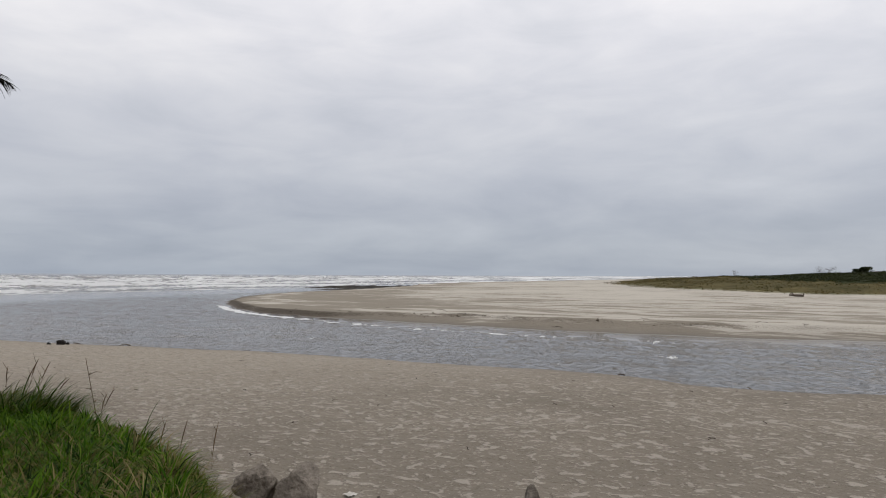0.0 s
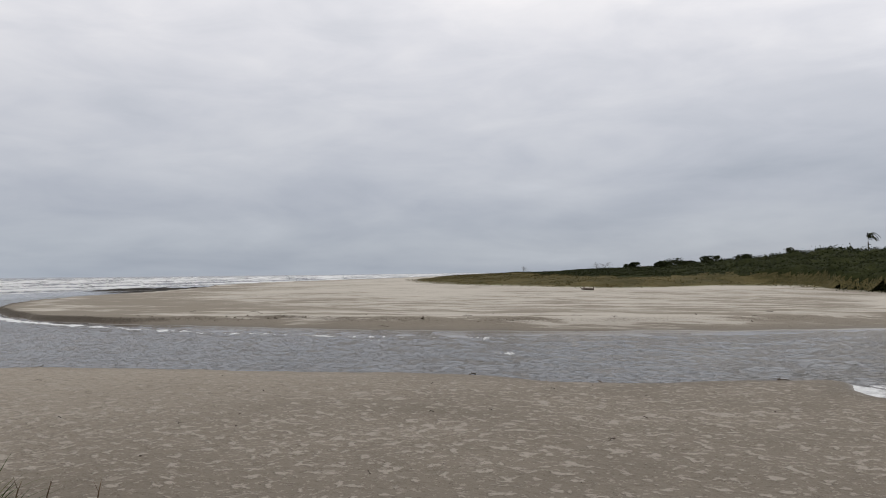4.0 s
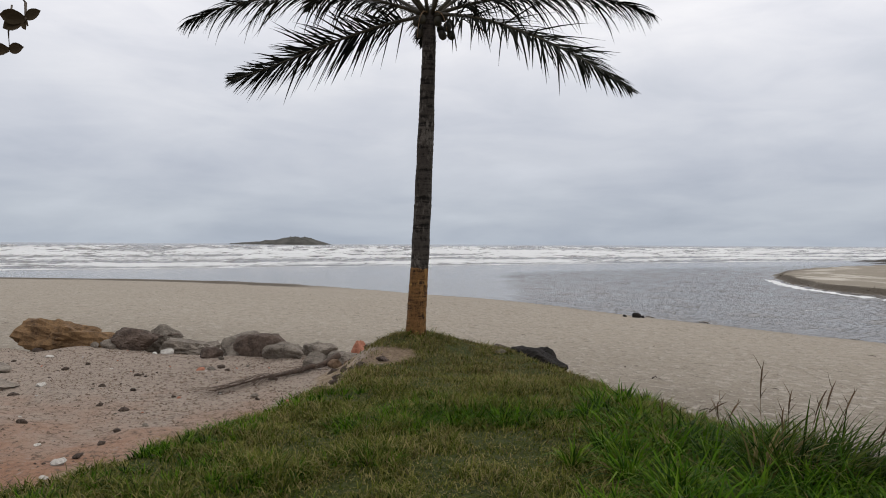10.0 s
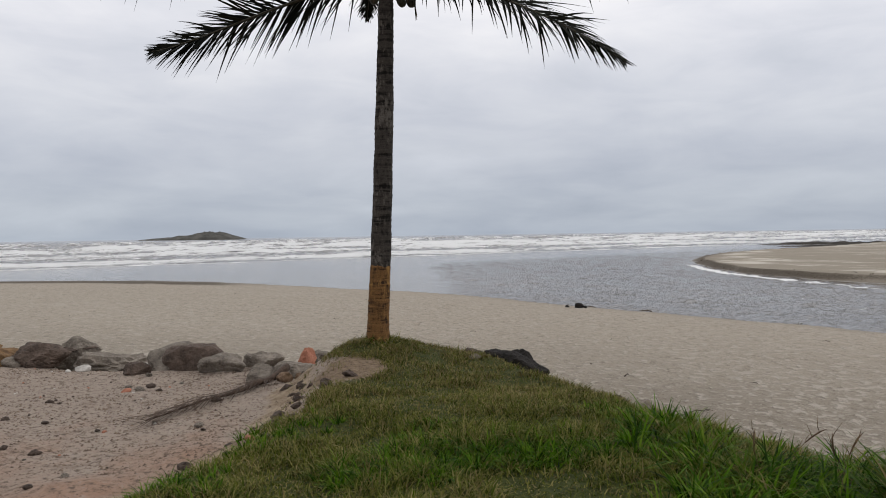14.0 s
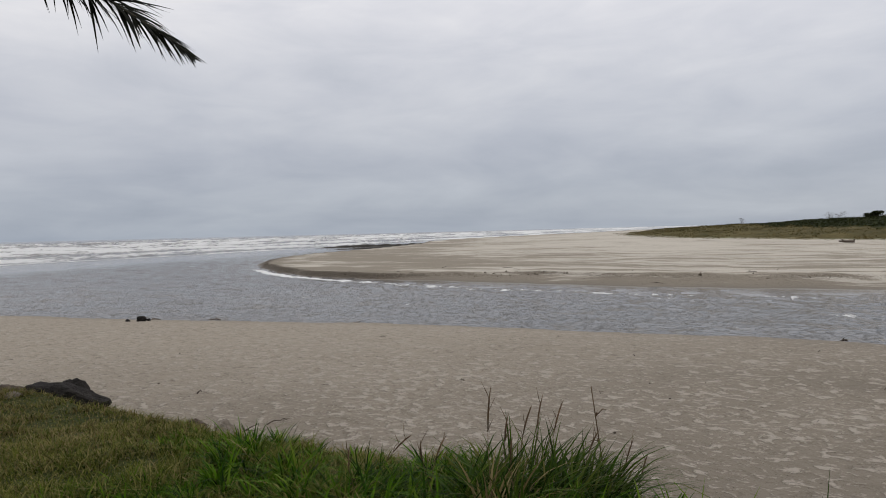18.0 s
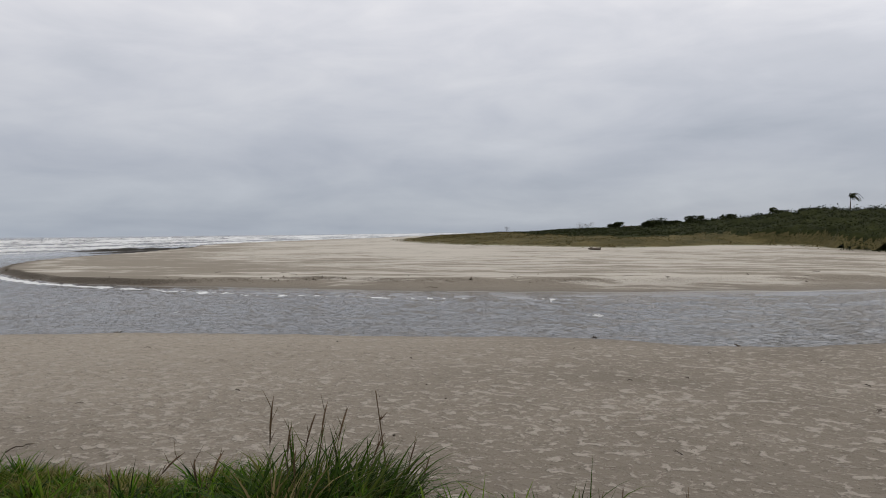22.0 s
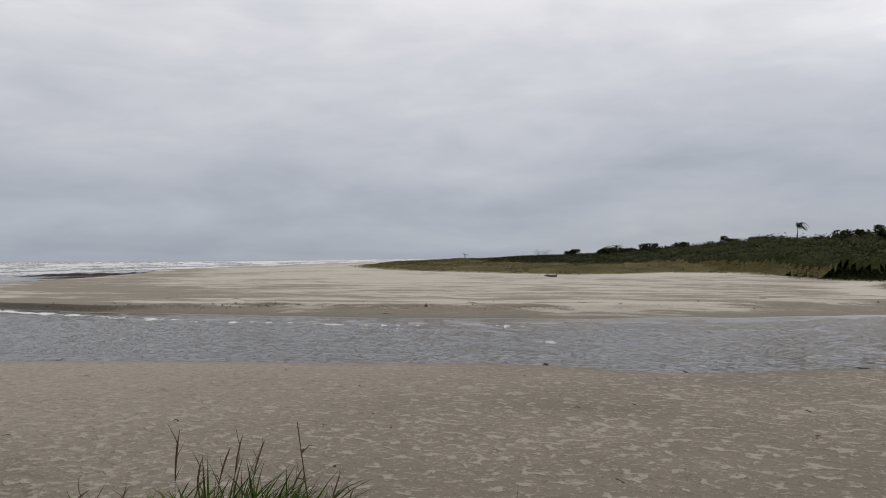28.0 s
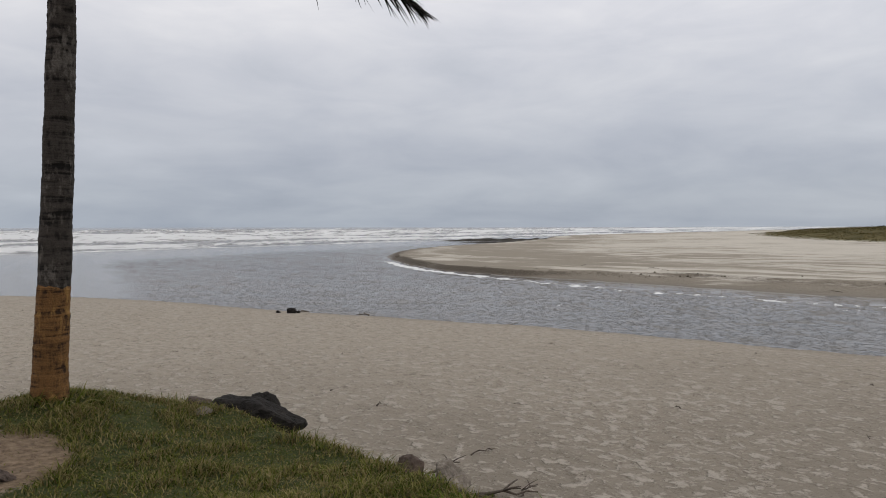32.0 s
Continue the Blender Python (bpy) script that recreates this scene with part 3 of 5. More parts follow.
far_fade = np.interp(u, [0, 500, 1200], [1, 1, 0.35])
ph = (u + 16 * fbm(v * 0.022, u * 0.012, 92) + 5 * fbm(v * 0.09, u * 0.05, 93)) / np.interp(u, [90, 200, 500, 4000], [13, 20, 30, 34])
saw = 1 - np.abs(2 * (ph - np.floor(ph)) - 1)
alive = step(0.40, 0.60, fbm(v * 0.045 + 7 * np.floor(ph), np.floor(ph) * 3.7, 94, 3))
crest = saw**3 * (0.3 + 0.7 * alive)
ridge = 1 - np.abs(2 * fbm(u * 0.22 + 0.6 * fbm(v * 0.1, u * 0.1, 89), v * 0.11, 95, 4) - 1) ** 0.7
zw = surf * far_fade * (crest * np.interp(u, [93, 110, 170, 400], [0.10, 0.4, 1.15, 1.6]) + np.interp(u, [92, 110, 200, 500], [0.06, 0.32, 0.55, 0.6]) * 1.8 * (ridge - 0.6) - 0.1)
east = step(0.5, 2.4, wx - 0.02 * wy + 3.0 * (fbm(wx * 0.3, wy * 0.3, 100) - 0.5))
lively = east * (1 - step(61, 70, u + 5 * (fbm(v * 0.05, u * 0.05, 99) - 0.5) - 0.25 * np.clip(wx, 0, 30)))
lively = lively * (1 - 0.5 * step(44, 58, wx) * step(12, 5, wy))
ra, rb = wx * 0.55 + wy * 0.84, wx * 0.84 - wy * 0.55
zw = zw + (1 - surf) * lively * np.interp(wy, [2, 12, 30], [0.3, 0.5, 1]) * (0.2 * (fbm(ra * 1.6, rb * 0.85, 96, 3) - 0.5) + 0.02 * np.sin(6.28 * (ra / 1.35 + 2.2 * fbm(rb * 0.22, ra * 0.22, 90, 2))))
front = np.mod(ph, 1.0)
foam = surf * (0.45 + 0.85 * step(0.35, 0.95, ridge)) * np.interp(u, [95, 190, 260, 420, 700, 1500], [0.92, 0.88, 0.64, 0.42, 0.3, 0.22]) * (0.35 + 0.9 * np.where(front < 0.55, step(0.12, 0.5, front), step(1.0, 0.55, front)) * (0.45 + 0.55 * alive))
land = probe(wx, wy, "b", "s")
foam = foam + 0.5 * np.exp(-((u - 93 - 6 * fbm(v * 0.04, v * 0, 97)) / 2.0) ** 2)
foam = foam + step(1.7, 0.9, np.hypot((wx - 23.5) * 0.52 + (wy - 0.45) * 0.18, (wy - 0.45) + 0.36 * (wx - 23.5))) * 0.7
lip = np.exp(-((land["s"] + np.interp(wy, [30, 50], [0.8, 0.35]) + 0.5 * fbm(wx * 0.15, wy * 0.15, 88)) / 0.4) ** 2) * np.interp(wy, [10, 16, 22, 30, 40, 60], [0, 0.3, 0.8, 1.0, 1.3, 1.5]) * (0.62 + 0.38 * step(0.3, 0.6, fbm(wx * 0.12, wy * 0.12, 98)))
foam = foam + 0.95 * lip * step(72, 64, wy) + 0.6 * np.exp(-(((wx - 24.6) / 0.5) ** 2 + ((wy - 14.2) / 1.1) ** 2))
chop = np.clip(0.17 + 0.57 * lively * (1 - surf) + 0.8 * surf, 0.05, 1) * np.interp(land["s"], [-1.7, -1.0], [1, 0.7])
water = sheet("water", np.stack([wx, wy, zw], -1), grid_faces(len(vl), len(ul)), M_WATER, attrs=dict(foam=foam, chop=chop))
tagged(water, "grey choppy river mouth and sea with white breakers", "water", kind="structure")


# ---- materials of the things ----
M_TRUNK = bark("palm_bark", (0.008, 0.007, 0.006), (0.05, 0.043, 0.037), (0.15, 0.135, 0.118), 0.65)
M_PAINT = bark("worn_ochre_paint", (0.03, 0.018, 0.011), (0.155, 0.08, 0.03), (0.29, 0.165, 0.055), 0.75)
# frond colours taken almost to black, painting in their silhouette against the sky
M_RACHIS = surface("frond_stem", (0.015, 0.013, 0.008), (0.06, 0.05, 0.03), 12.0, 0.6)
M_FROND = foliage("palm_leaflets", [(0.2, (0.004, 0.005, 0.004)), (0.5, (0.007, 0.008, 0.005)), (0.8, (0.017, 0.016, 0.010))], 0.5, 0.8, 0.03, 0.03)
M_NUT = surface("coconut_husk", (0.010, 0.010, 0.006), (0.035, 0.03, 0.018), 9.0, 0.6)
M_DEAD = surface("dead_palm_leaf", (0.025, 0.016, 0.011), (0.105, 0.07, 0.05), 14.0, 0.9, stretch=(1, 1, 1))
M_BLACK = surface("black_rock", (0.006, 0.0055, 0.005), (0.036, 0.032, 0.029), 5.0, 0.85, 1.0, 0.09, gloss=0.12)
M_GREY = surface("grey_rock", (0.075, 0.062, 0.05), (0.27, 0.235, 0.195), 4.0, 0.9, 0.9, 0.05, vary=0.35)
M_BROWN = surface("brown_rock", (0.03, 0.022, 0.017), (0.13, 0.095, 0.075), 4.0, 0.85, 0.9, 0.05, vary=0.3)
M_OCHRE = surface("ochre_lichen_rock", (0.06, 0.036, 0.02), (0.24, 0.145, 0.07), 5.0, 0.95, 0.9, 0.05)
M_BRICK = surface("broken_brick", (0.26, 0.10, 0.06), (0.45, 0.21, 0.14), 9.0, 0.9, 0.7, 0.02, vary=0.4)
M_PALE = surface("pale_stone", (0.33, 0.31, 0.28), (0.6, 0.57, 0.52), 6.0, 0.9, 0.6, 0.02, vary=0.3)
M_WOOD = surface("weathered_wood", (0.035, 0.028, 0.022), (0.15, 0.12, 0.095), 10.0, 0.9, 0.7, 0.01, vary=0.5)
M_STALK = surface("dry_stalk", (0.045, 0.026, 0.014), (0.15, 0.10, 0.055), 20.0, 0.85, vary=0.5)
M_LAWN = foliage("short_turf", [(0.15, (0.018, 0.027, 0.004)), (0.36, (0.058, 0.080, 0.010)), (0.60, (0.135, 0.138, 0.028)), (0.87, (0.31, 0.255, 0.115))], 0.6, 0.7, 0.25)
M_LUSH = foliage("lush_grass", [(0.2, (0.006, 0.018, 0.002)), (0.4, (0.028, 0.075, 0.003)), (0.64, (0.075, 0.16, 0.006)), (0.92, (0.175, 0.225, 0.035))], 0.45, 0.8, 0.3)
M_STRAW = foliage("straw", [(0.2, (0.11, 0.085, 0.035)), (0.8, (0.26, 0.21, 0.10))], 0.7, 1.5, 0.25)
M_REDDISH = foliage("reddish_grass", [(0.15, (0.03, 0.04, 0.008)), (0.45, (0.075, 0.08, 0.015)), (0.7, (0.13, 0.085, 0.035)), (0.95, (0.24, 0.13, 0.07))], 0.5, 1.5, 0.25)
M_COARSE = foliage("coarse_grass", [(0.15, (0.008, 0.017, 0.003)), (0.45, (0.030, 0.062, 0.006)), (0.7, (0.062, 0.088, 0.013)), (0.95, (0.16, 0.105, 0.045))], 0.45, 1.5, 0.25)


# ---- builders ----
def tube(points, radii, sides=8, cap=True):
    """A bmesh tube along points."""
    bm = bmesh.new()
    pts = [Vector(p) for p in points]
    rings = []
    ref = Vector((0, 0, 1))
    for i, p in enumerate(pts):
        t = (pts[min(i + 1, len(pts) - 1)] - pts[max(i - 1, 0)]).normalized()
        a = t.cross(ref)
        if a.length < 0.05:
            a = t.cross(Vector((1, 0, 0)))
        a.normalize()
        b = t.cross(a)
        rings.append([bm.verts.new(p + radii[i] * (math.cos(2 * math.pi * k / sides) * a + math.sin(2 * math.pi * k / sides) * b)) for k in range(sides)])
    for r0, r1 in zip(rings, rings[1:]):
        for k in range(sides):
            bm.faces.new((r0[k], r0[(k + 1) % sides], r1[(k + 1) % sides], r1[k]))
    if cap:
        bm.faces.new(rings[0])
        bm.faces.new(rings[-1][::-1])
    bmesh.ops.recalc_face_normals(bm, faces=bm.faces)
    return bm


def bez(a, b, c, d, n):
    a, b, c, d = Vector(a), Vector(b), Vector(c), Vector(d)
    return [a * (1 - t) ** 3 + b * 3 * t * (1 - t) ** 2 + c * 3 * t * t * (1 - t) + d * t**3 for t in (i / n for i in range(n + 1))]


def rock_mesh(size, seed, cuts=9, rough=0.1, detail=3, planes=()):
    """A boulder: a body cut by a few planes, its edges worn round and its faces pitted."""
    r = random.Random(seed)
    faces = [(Vector(n).normalized(), h) for n, h in planes]
    for _ in range(0 if planes else cuts):
        d = Vector((r.gauss(0, 1), r.gauss(0, 1), r.gauss(0, 0.8))).normalized()
        faces.append((d, r.uniform(0.5, 0.84)))
    bm = bmesh.new()
    bmesh.ops.create_icosphere(bm, subdivisions=4 if detail > 2 else 2, radius=1.0)
    off = Vector((r.uniform(-50, 50), r.uniform(-50, 50), r.uniform(-50, 50)))
    small = min(size)
    P = 36
    for v in bm.verts:
        d = v.co.normalized()
        inv = 1.0
        for n, h in faces:
            k = d.dot(n) / h
            if k > 0:
                inv += k**P
        p = d * inv ** (-1 / P) * 1.06
        p = Vector((p.x * size[0], p.y * size[1], p.z * size[2]))
        q = p / small
        ridge = 1 - abs(noise.noise(q * 1.3 + off))
        lift = rough * (1.5 * noise.fractal(q * 1.1 + off, 0.75, 2.1, 6) + 0.9 * (ridge - 0.75) + 0.6 * noise.noise(q * 6.5 - off))
        v.co = p * (1.08 + 0.45 * lift) + d * lift * small * 0.6
    bmesh.ops.recalc_face_normals(bm, faces=bm.faces)
    return bm


def rock(name, place, size, seed, mat, label, category="rock", turn=0.0, sink=0.25, group="", cuts=9, detail=3, rough=0.1, tilt=(0, 0), planes=()):
    """A boulder bedded in the ground; size is its whole extent."""
    x, y = place[:2]
    z = place[2] if len(place) > 2 else ground_z(x, y)
    ob = part(name, rock_mesh([s * 0.55 for s in size], seed, cuts, rough, detail, planes), mat, smooth=False)
    ob.matrix_world = pose(x, y, z + size[2] * (0.5 - sink), tilt[0], tilt[1], turn)
    return tagged(ob, label, category, group)


def blades(x, y, z, height, width, heading, lean, bend, segs):
    """Grass blades as tapered, bent strips: vertices and triangles."""
    n = len(x)
    k = np.arange(segs + 1) / segs
    out = lean[:, None] * k[None] + bend[:, None] * k[None] ** 2.2
    up = np.sqrt(np.clip(1 - (lean + bend)[:, None] ** 2 * 0.75 * k[None] ** 1.5, 0.1, 1)) * k[None]
    cx = x[:, None] + height[:, None] * out * np.cos(heading)[:, None]
    cy = y[:, None] + height[:, None] * out * np.sin(heading)[:, None]
    cz = z[:, None] + height[:, None] * up
    spin = heading + np.pi / 2 + rng.uniform(-0.7, 0.7, n)
    w = width[:, None] * (1 - k[None] ** 1.6) * 0.5
    left = np.stack([cx - np.cos(spin)[:, None] * w, cy - np.sin(spin)[:, None] * w, cz], -1)[:, :-1]
    right = np.stack([cx + np.cos(spin)[:, None] * w, cy + np.sin(spin)[:, None] * w, cz], -1)[:, :-1]
    tip = np.stack([cx, cy, cz], -1)[:, -1:]
    verts = np.concatenate([left, right, tip], 1)
    tri = []
    for s in range(segs - 1):
        tri += [(s, segs + s, segs + s + 1), (s, segs + s + 1, s + 1)]
    tri.append((segs - 1, 2 * segs - 1, 2 * segs))
    per = 2 * segs + 1
    faces = (np.arange(n) * per)[:, None, None] + np.array(tri)[None]
    return verts.reshape(-1, 3), faces.reshape(-1, 3)


def joined(groups):
    vs, fs, base = [], [], 0
    for v, f in groups:
        vs.append(v)
        fs.append(f + base)
        base += len(v)
    return np.concatenate(vs), np.concatenate(fs)


# ---- coconut palm on the tip of the mound ----
PALM = Vector((-1.40, 12.5, 1.50))


def trunk_centre(z):
    t = (z - 1.5) / 5.5
    return Vector((-1.41 + 0.32 * t - 0.10 * t * t, 12.5 + 0.05 * math.sin(2 * t), z))


def trunk_piece(z0, z1, lift=0.0):
    n = int((z1 - z0) / 0.022)
    bm = bmesh.new()
    rings = []
    for i in range(n + 1):
        z = z0 + (z1 - z0) * i / n
        r = np.interp(z, [1.4, 1.62, 1.85, 2.7, 4.7, 6.3, 6.95], [0.20, 0.172, 0.157, 0.149, 0.137, 0.112, 0.10])
        scar = ((z * 10.0 + 1.6 * noise.noise(Vector((0.3, 0.7, z * 2.3)))) % 1.0) ** 2 * (0.4 + 0.9 * abs(noise.noise(Vector((4.1, 0.2, z * 4.0)))))
        ring = []
        for k in range(28):
            a = 2 * math.pi * k / 28
            d = Vector((math.cos(a), math.sin(a), 0))
            wob = noise.noise(Vector((d.x * 1.7, d.y * 1.7, z * 3.0))) * 0.010 + noise.noise(Vector((d.x * 4, d.y * 4, z * 19))) * 0.005
            c = trunk_centre(z + 0.012 * math.sin(a * 2 + z * 7) + (lift > 0 and i == n) * 0.03 * noise.noise(Vector((d.x * 3, d.y * 3, 2.0))))
            ring.append(bm.verts.new(c + d * (r + lift + 0.008 * scar + wob) - PALM))
        rings.append(ring)
    for r0, r1 in zip(rings, rings[1:]):
        for k in range(28):
            bm.faces.new((r0[k], r0[(k + 1) % 28], r1[(k + 1) % 28], r1[k]))
    bm.faces.new(rings[0][::-1])
    bm.faces.new(rings[-1])
    return bm


palm = thing("coconut_palm", PALM, "tall coconut palm with ochre-painted trunk foot on grass", "palm tree")
part("trunk", trunk_piece(2.655, 6.98), M_TRUNK, palm, "dark ringed bark")
part("painted_trunk_foot", trunk_piece(1.35, 2.69, 0.004), M_PAINT, palm, "worn ochre paint")
CROWN = trunk_centre(6.92)


def frond_parts(owner, line, seed, roll=0.0, droop=0.45, longest=0.62, mats=(None, None), count=74, offset=Vector((0, 0, 0)), width=0.038, single=False):
    """A feather frond along a curve: stem and two rows of leaflets."""
    r = random.Random(seed)
    n = len(line) - 1
    stem = part("frond", tube([p - offset for p in line], [0.034 * (1 - 0.9 * (i / n) ** 0.8) + 0.002 for i in range(n + 1)], 6), mats[0], owner)
    vs, fs, each = [], [], []
    for side in (-1, 1):
        for j in range(count):
            each.append(len(vs))
            s = 0.10 + 0.9 * (j + r.random() * 0.7) / count
            f = min(s * n, n - 1e-4)
            i = int(f)
            p = line[i].lerp(line[i + 1], f - i)
            t = (line[i + 1] - line[i]).normalized()
            lat = t.cross(Vector((0, 0, 1))).normalized()
            nor = lat.cross(t)
            ang = roll + r.gauss(0, 0.3)
            out = (lat * math.cos(ang) + nor * math.sin(ang)) * side
            length = longest * (math.sin(math.pi * min(1, 0.16 + 0.86 * s)) ** 0.75 * 0.85 + 0.16) * r.uniform(0.55, 1.15)
            fwd = 0.62 + 0.5 * s + 1.5 * s**3
            d = (t * fwd + out * 0.9 + Vector((r.gauss(0, 0.17), r.gauss(0, 0.17), r.gauss(0, 0.17)))).normalized()
            w = width * r.uniform(0.7, 1.1)
            limp = r.uniform(0.3, 1.5)
            q, base = p - offset, len(vs)
            wd = t.cross(d).cross(d).normalized()
            if wd.length < 0.1:
                wd = t
            seg = 4
            for k in range(seg + 1):
                e = k / seg
                half = w * 0.5 * (1 - e**1.7) * (0.65 + 0.35 * min(1, e * 5)) + 0.0008
                vs.append(q + wd * half)
                vs.append(q - wd * half)
                sag = droop * limp
                d = (d + Vector((0, 0, -1)) * sag * (0.25 + e) * 0.5).normalized()
                q = q + d * length / seg
            for k in range(seg):
                a = base + 2 * k
                fs.append((a, a + 1, a + 3, a + 2))
    if single:
        strip = [(0, 1, 3, 2), (2, 3, 5, 4), (4, 5, 7, 6), (6, 7, 9, 8)]
        for b0 in each:
            sheet("leaflet", [tuple(v) for v in vs[b0 : b0 + 10]], strip, mats[1], stem, smooth=False)
    else:
        tagged(sheet("foliage", [tuple(v) for v in vs], fs, mats[1], stem, smooth=False), kind="stuff")
    return stem


def frond_line(tip, rise, sag):
    """From the crown to a tip, rising first and then bending down."""
    tip = Vector(tip)
    way = tip - CROWN
    a = CROWN + Vector((way.x, way.y, 0)).normalized() * 0.07
    b = a + Vector((way.x * 0.33, way.y * 0.33, rise))
    c = a + Vector((way.x * 0.78, way.y * 0.78, way.z + sag))
    return bez(a, b, c, tip, 22)


# four fronds that hang into view, then the rest of the crown
FRONDS = [((1.72, 10.45, 5.22), -0.12, 0.62, -0.35, 0.3), ((-4.85, 13.3, 6.05), -0.05, 0.05, 1.15, 0.14), ((2.30, 11.6, 6.60), 0.35, 0.5, -0.3, 0.85), ((-5.25, 12.1, 6.66), 0.55, 0.55, 0.25, 0.85),
          ((-3.6, 9.9, 8.4), 1.1, 0.6, 0.1, 0.4), ((0.5, 9.6, 8.6), 1.2, 0.7, 0.0, 0.4), ((-1.6, 16.2, 7.4), 0.8, 0.6, 0.0, 0.4), ((1.4, 15.0, 8.2), 1.0, 0.6, 0.1, 0.4),
          ((-4.0, 15.6, 8.0), 0.9, 0.6, -0.1, 0.4), ((1.9, 13.2, 8.9), 1.2, 0.5, 0.1, 0.4), ((-4.4, 11.5, 9.2), 1.3, 0.5, 0.1, 0.4), ((-1.9, 10.6, 9.9), 1.6, 0.5, 0.0, 0.4), ((-0.6, 13.9, 10.2), 1.8, 0.4, 0.0, 0.35)]
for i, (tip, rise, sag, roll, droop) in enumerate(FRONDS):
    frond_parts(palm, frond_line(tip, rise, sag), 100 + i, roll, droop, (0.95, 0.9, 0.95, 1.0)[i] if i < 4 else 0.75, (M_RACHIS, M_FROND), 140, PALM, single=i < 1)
r = random.Random(5)
nut_bm = bmesh.new()
bmesh.ops.create_uvsphere(nut_bm, u_segments=10, v_segments=8, radius=0.07)
for v in nut_bm.verts:
    v.co.z *= 1.22
    v.co *= 1 + 0.06 * noise.noise(v.co * 14)
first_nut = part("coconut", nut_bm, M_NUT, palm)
nut_places = [(-0.12, -0.15, -0.10), (-0.18, -0.05, -0.30), (0.14, -0.16, -0.14), (0.24, -0.10, -0.05), (0.30, -0.12, -0.22), (0.22, -0.14, -0.36), (0.36, -0.05, -0.34), (0.33, 0.05, -0.12), (0.18, 0.12, -0.2), (-0.10, 0.16, -0.16), (-0.22, 0.05, -0.08)]
for i, q in enumerate(nut_places):
    ob = first_nut if i == 0 else new("coconut", first_nut.data)
    ob.parent = palm
    ob.location = CROWN - PALM + Vector(q)
    ob.rotation_euler = (r.uniform(-0.5, 0.5), r.uniform(-0.5, 0.5), r.uniform(0, 3))
# old flower stems and fibre under the crown
for i in range(5):
    a = r.uniform(-2.9, 0.2)
    d = Vector((math.cos(a), math.sin(a), 0))
    s = CROWN - PALM
    part("fruit_stem", tube(bez(s, s + d * 0.2 + Vector((0, 0, 0.1)), s + d * 0.4, s + d * 0.45 + Vector((0, 0, -0.4 - 0.2 * r.random())), 8), [0.018 - 0.0017 * k for k in range(9)], 5), M_STALK, palm)

# ---- boulders and stones ----
WEDGE = [((0, 0, 1), 0.62), ((0.62, 0.1, 0.8), 0.5), ((-1, 0, 0.25), 0.86), ((1, -0.2, 0.1), 0.95), ((0.1, -1, 0.35), 0.66), ((0, 1, 0.3), 0.7), ((-0.3, -0.7, 0.7), 0.72), ((0.5, 0.7, 0.5), 0.75)]
BLOCK = [((0.16, 0, 1), 0.6), ((-1, 0, 0.05), 0.88), ((1, 0.1, 0.5), 0.86), ((0, -1, 0.12), 0.7), ((0, 1, 0.1), 0.7), ((-0.6, -0.5, 0.7), 0.86)]
rock("boulder", (0.6, 12.45, 1.0), (0.96, 0.5, 0.44), 3, M_BLACK, "black angular boulder beside the grassy mound", turn=-40, sink=0.1, planes=WEDGE, rough=0.12)
rock("boulder", (0.76, 12.8, 0.96), (0.5, 0.4, 0.36), 7, M_BLACK, "small black boulder behind a larger one", turn=30, sink=0.05, cuts=12)
rock("stone", (0.1, 12.75, 1.06), (0.4, 0.34, 0.4), 8, M_BROWN, "grey-green stone leaning on a black boulder", sink=0.15)
rock("stone", (-0.05, 12.25, 1.22), (0.34, 0.3, 0.22), 9, M_GREY, "grey stone at the edge of the grass", sink=0.3)
rock("boulder", (1.96, 10.42, 0.76), (0.36, 0.28, 0.34), 12, M_GREY, "grey pointed stone in the sand below the mound", sink=0.2, cuts=11)
rock("stone", (1.72, 10.8, 0.8), (0.34, 0.26, 0.3), 13, M_BROWN, "brown stone half buried in pale sand", sink=0.3)
rock("stone", (3.5, 6.8), (0.42, 0.3, 0.26), 131, M_BROWN, "flat dark stone at the foot of the mound", sink=0.3, cuts=10)
rock("boulder", (4.15, 4.1, 0.62), (0.5, 0.45, 0.4), 15, M_GREY, "pale grey boulder at the foot of the mound", sink=0.25, cuts=11)
rock("boulder", (4.5, 3.85, 0.6), (0.56, 0.45, 0.46), 27, M_GREY, "rough grey boulder at the foot of the mound", sink=0.25, cuts=11)
rock("boulder", (5.55, 1.62), (0.5, 0.4, 0.62), 26, M_GREY, "grey boulder lying on the beach sand", sink=0.25, cuts=11)
rock("boulder", (5.92, 1.45), (0.42, 0.38, 0.66), 28, M_GREY, "pale pointed boulder lying on the beach sand", sink=0.25, cuts=11)
rock("stone_slab", (-0.28, 3.75, 1.62), (0.40, 0.28, 0.10), 18, M_GREY, "flat beige-grey stone slab in the grass", sink=0.3, turn=20)
rock("boulder", (-8.85, 15.2), (1.95, 0.8, 0.7), 20, M_OCHRE, "long ochre boulder with lichen on rubble soil", turn=-4, sink=0.22, tilt=(0, 7), rough=0.2, planes=BLOCK)
rock("boulder", (-7.55, 15.0), (1.05, 0.6, 0.46), 121, M_BROWN, "dark brown boulder in a row of rocks", turn=10, sink=0.25, cuts=16, rough=0.14, tilt=(0, 8))
rock("boulder", (-7.1, 15.75), (0.85, 0.6, 0.62), 122, M_GREY, "grey boulder with a dark flat top", turn=-10, sink=0.08, cuts=16, rough=0.14)
rock("stone_slab", (-7.08, 15.68, ground_z(-7.1, 15.75) + 0.42), (0.72, 0.5, 0.16), 123, M_BROWN, "dark brown slab lying on a grey boulder", turn=4, sink=0.3, cuts=14)
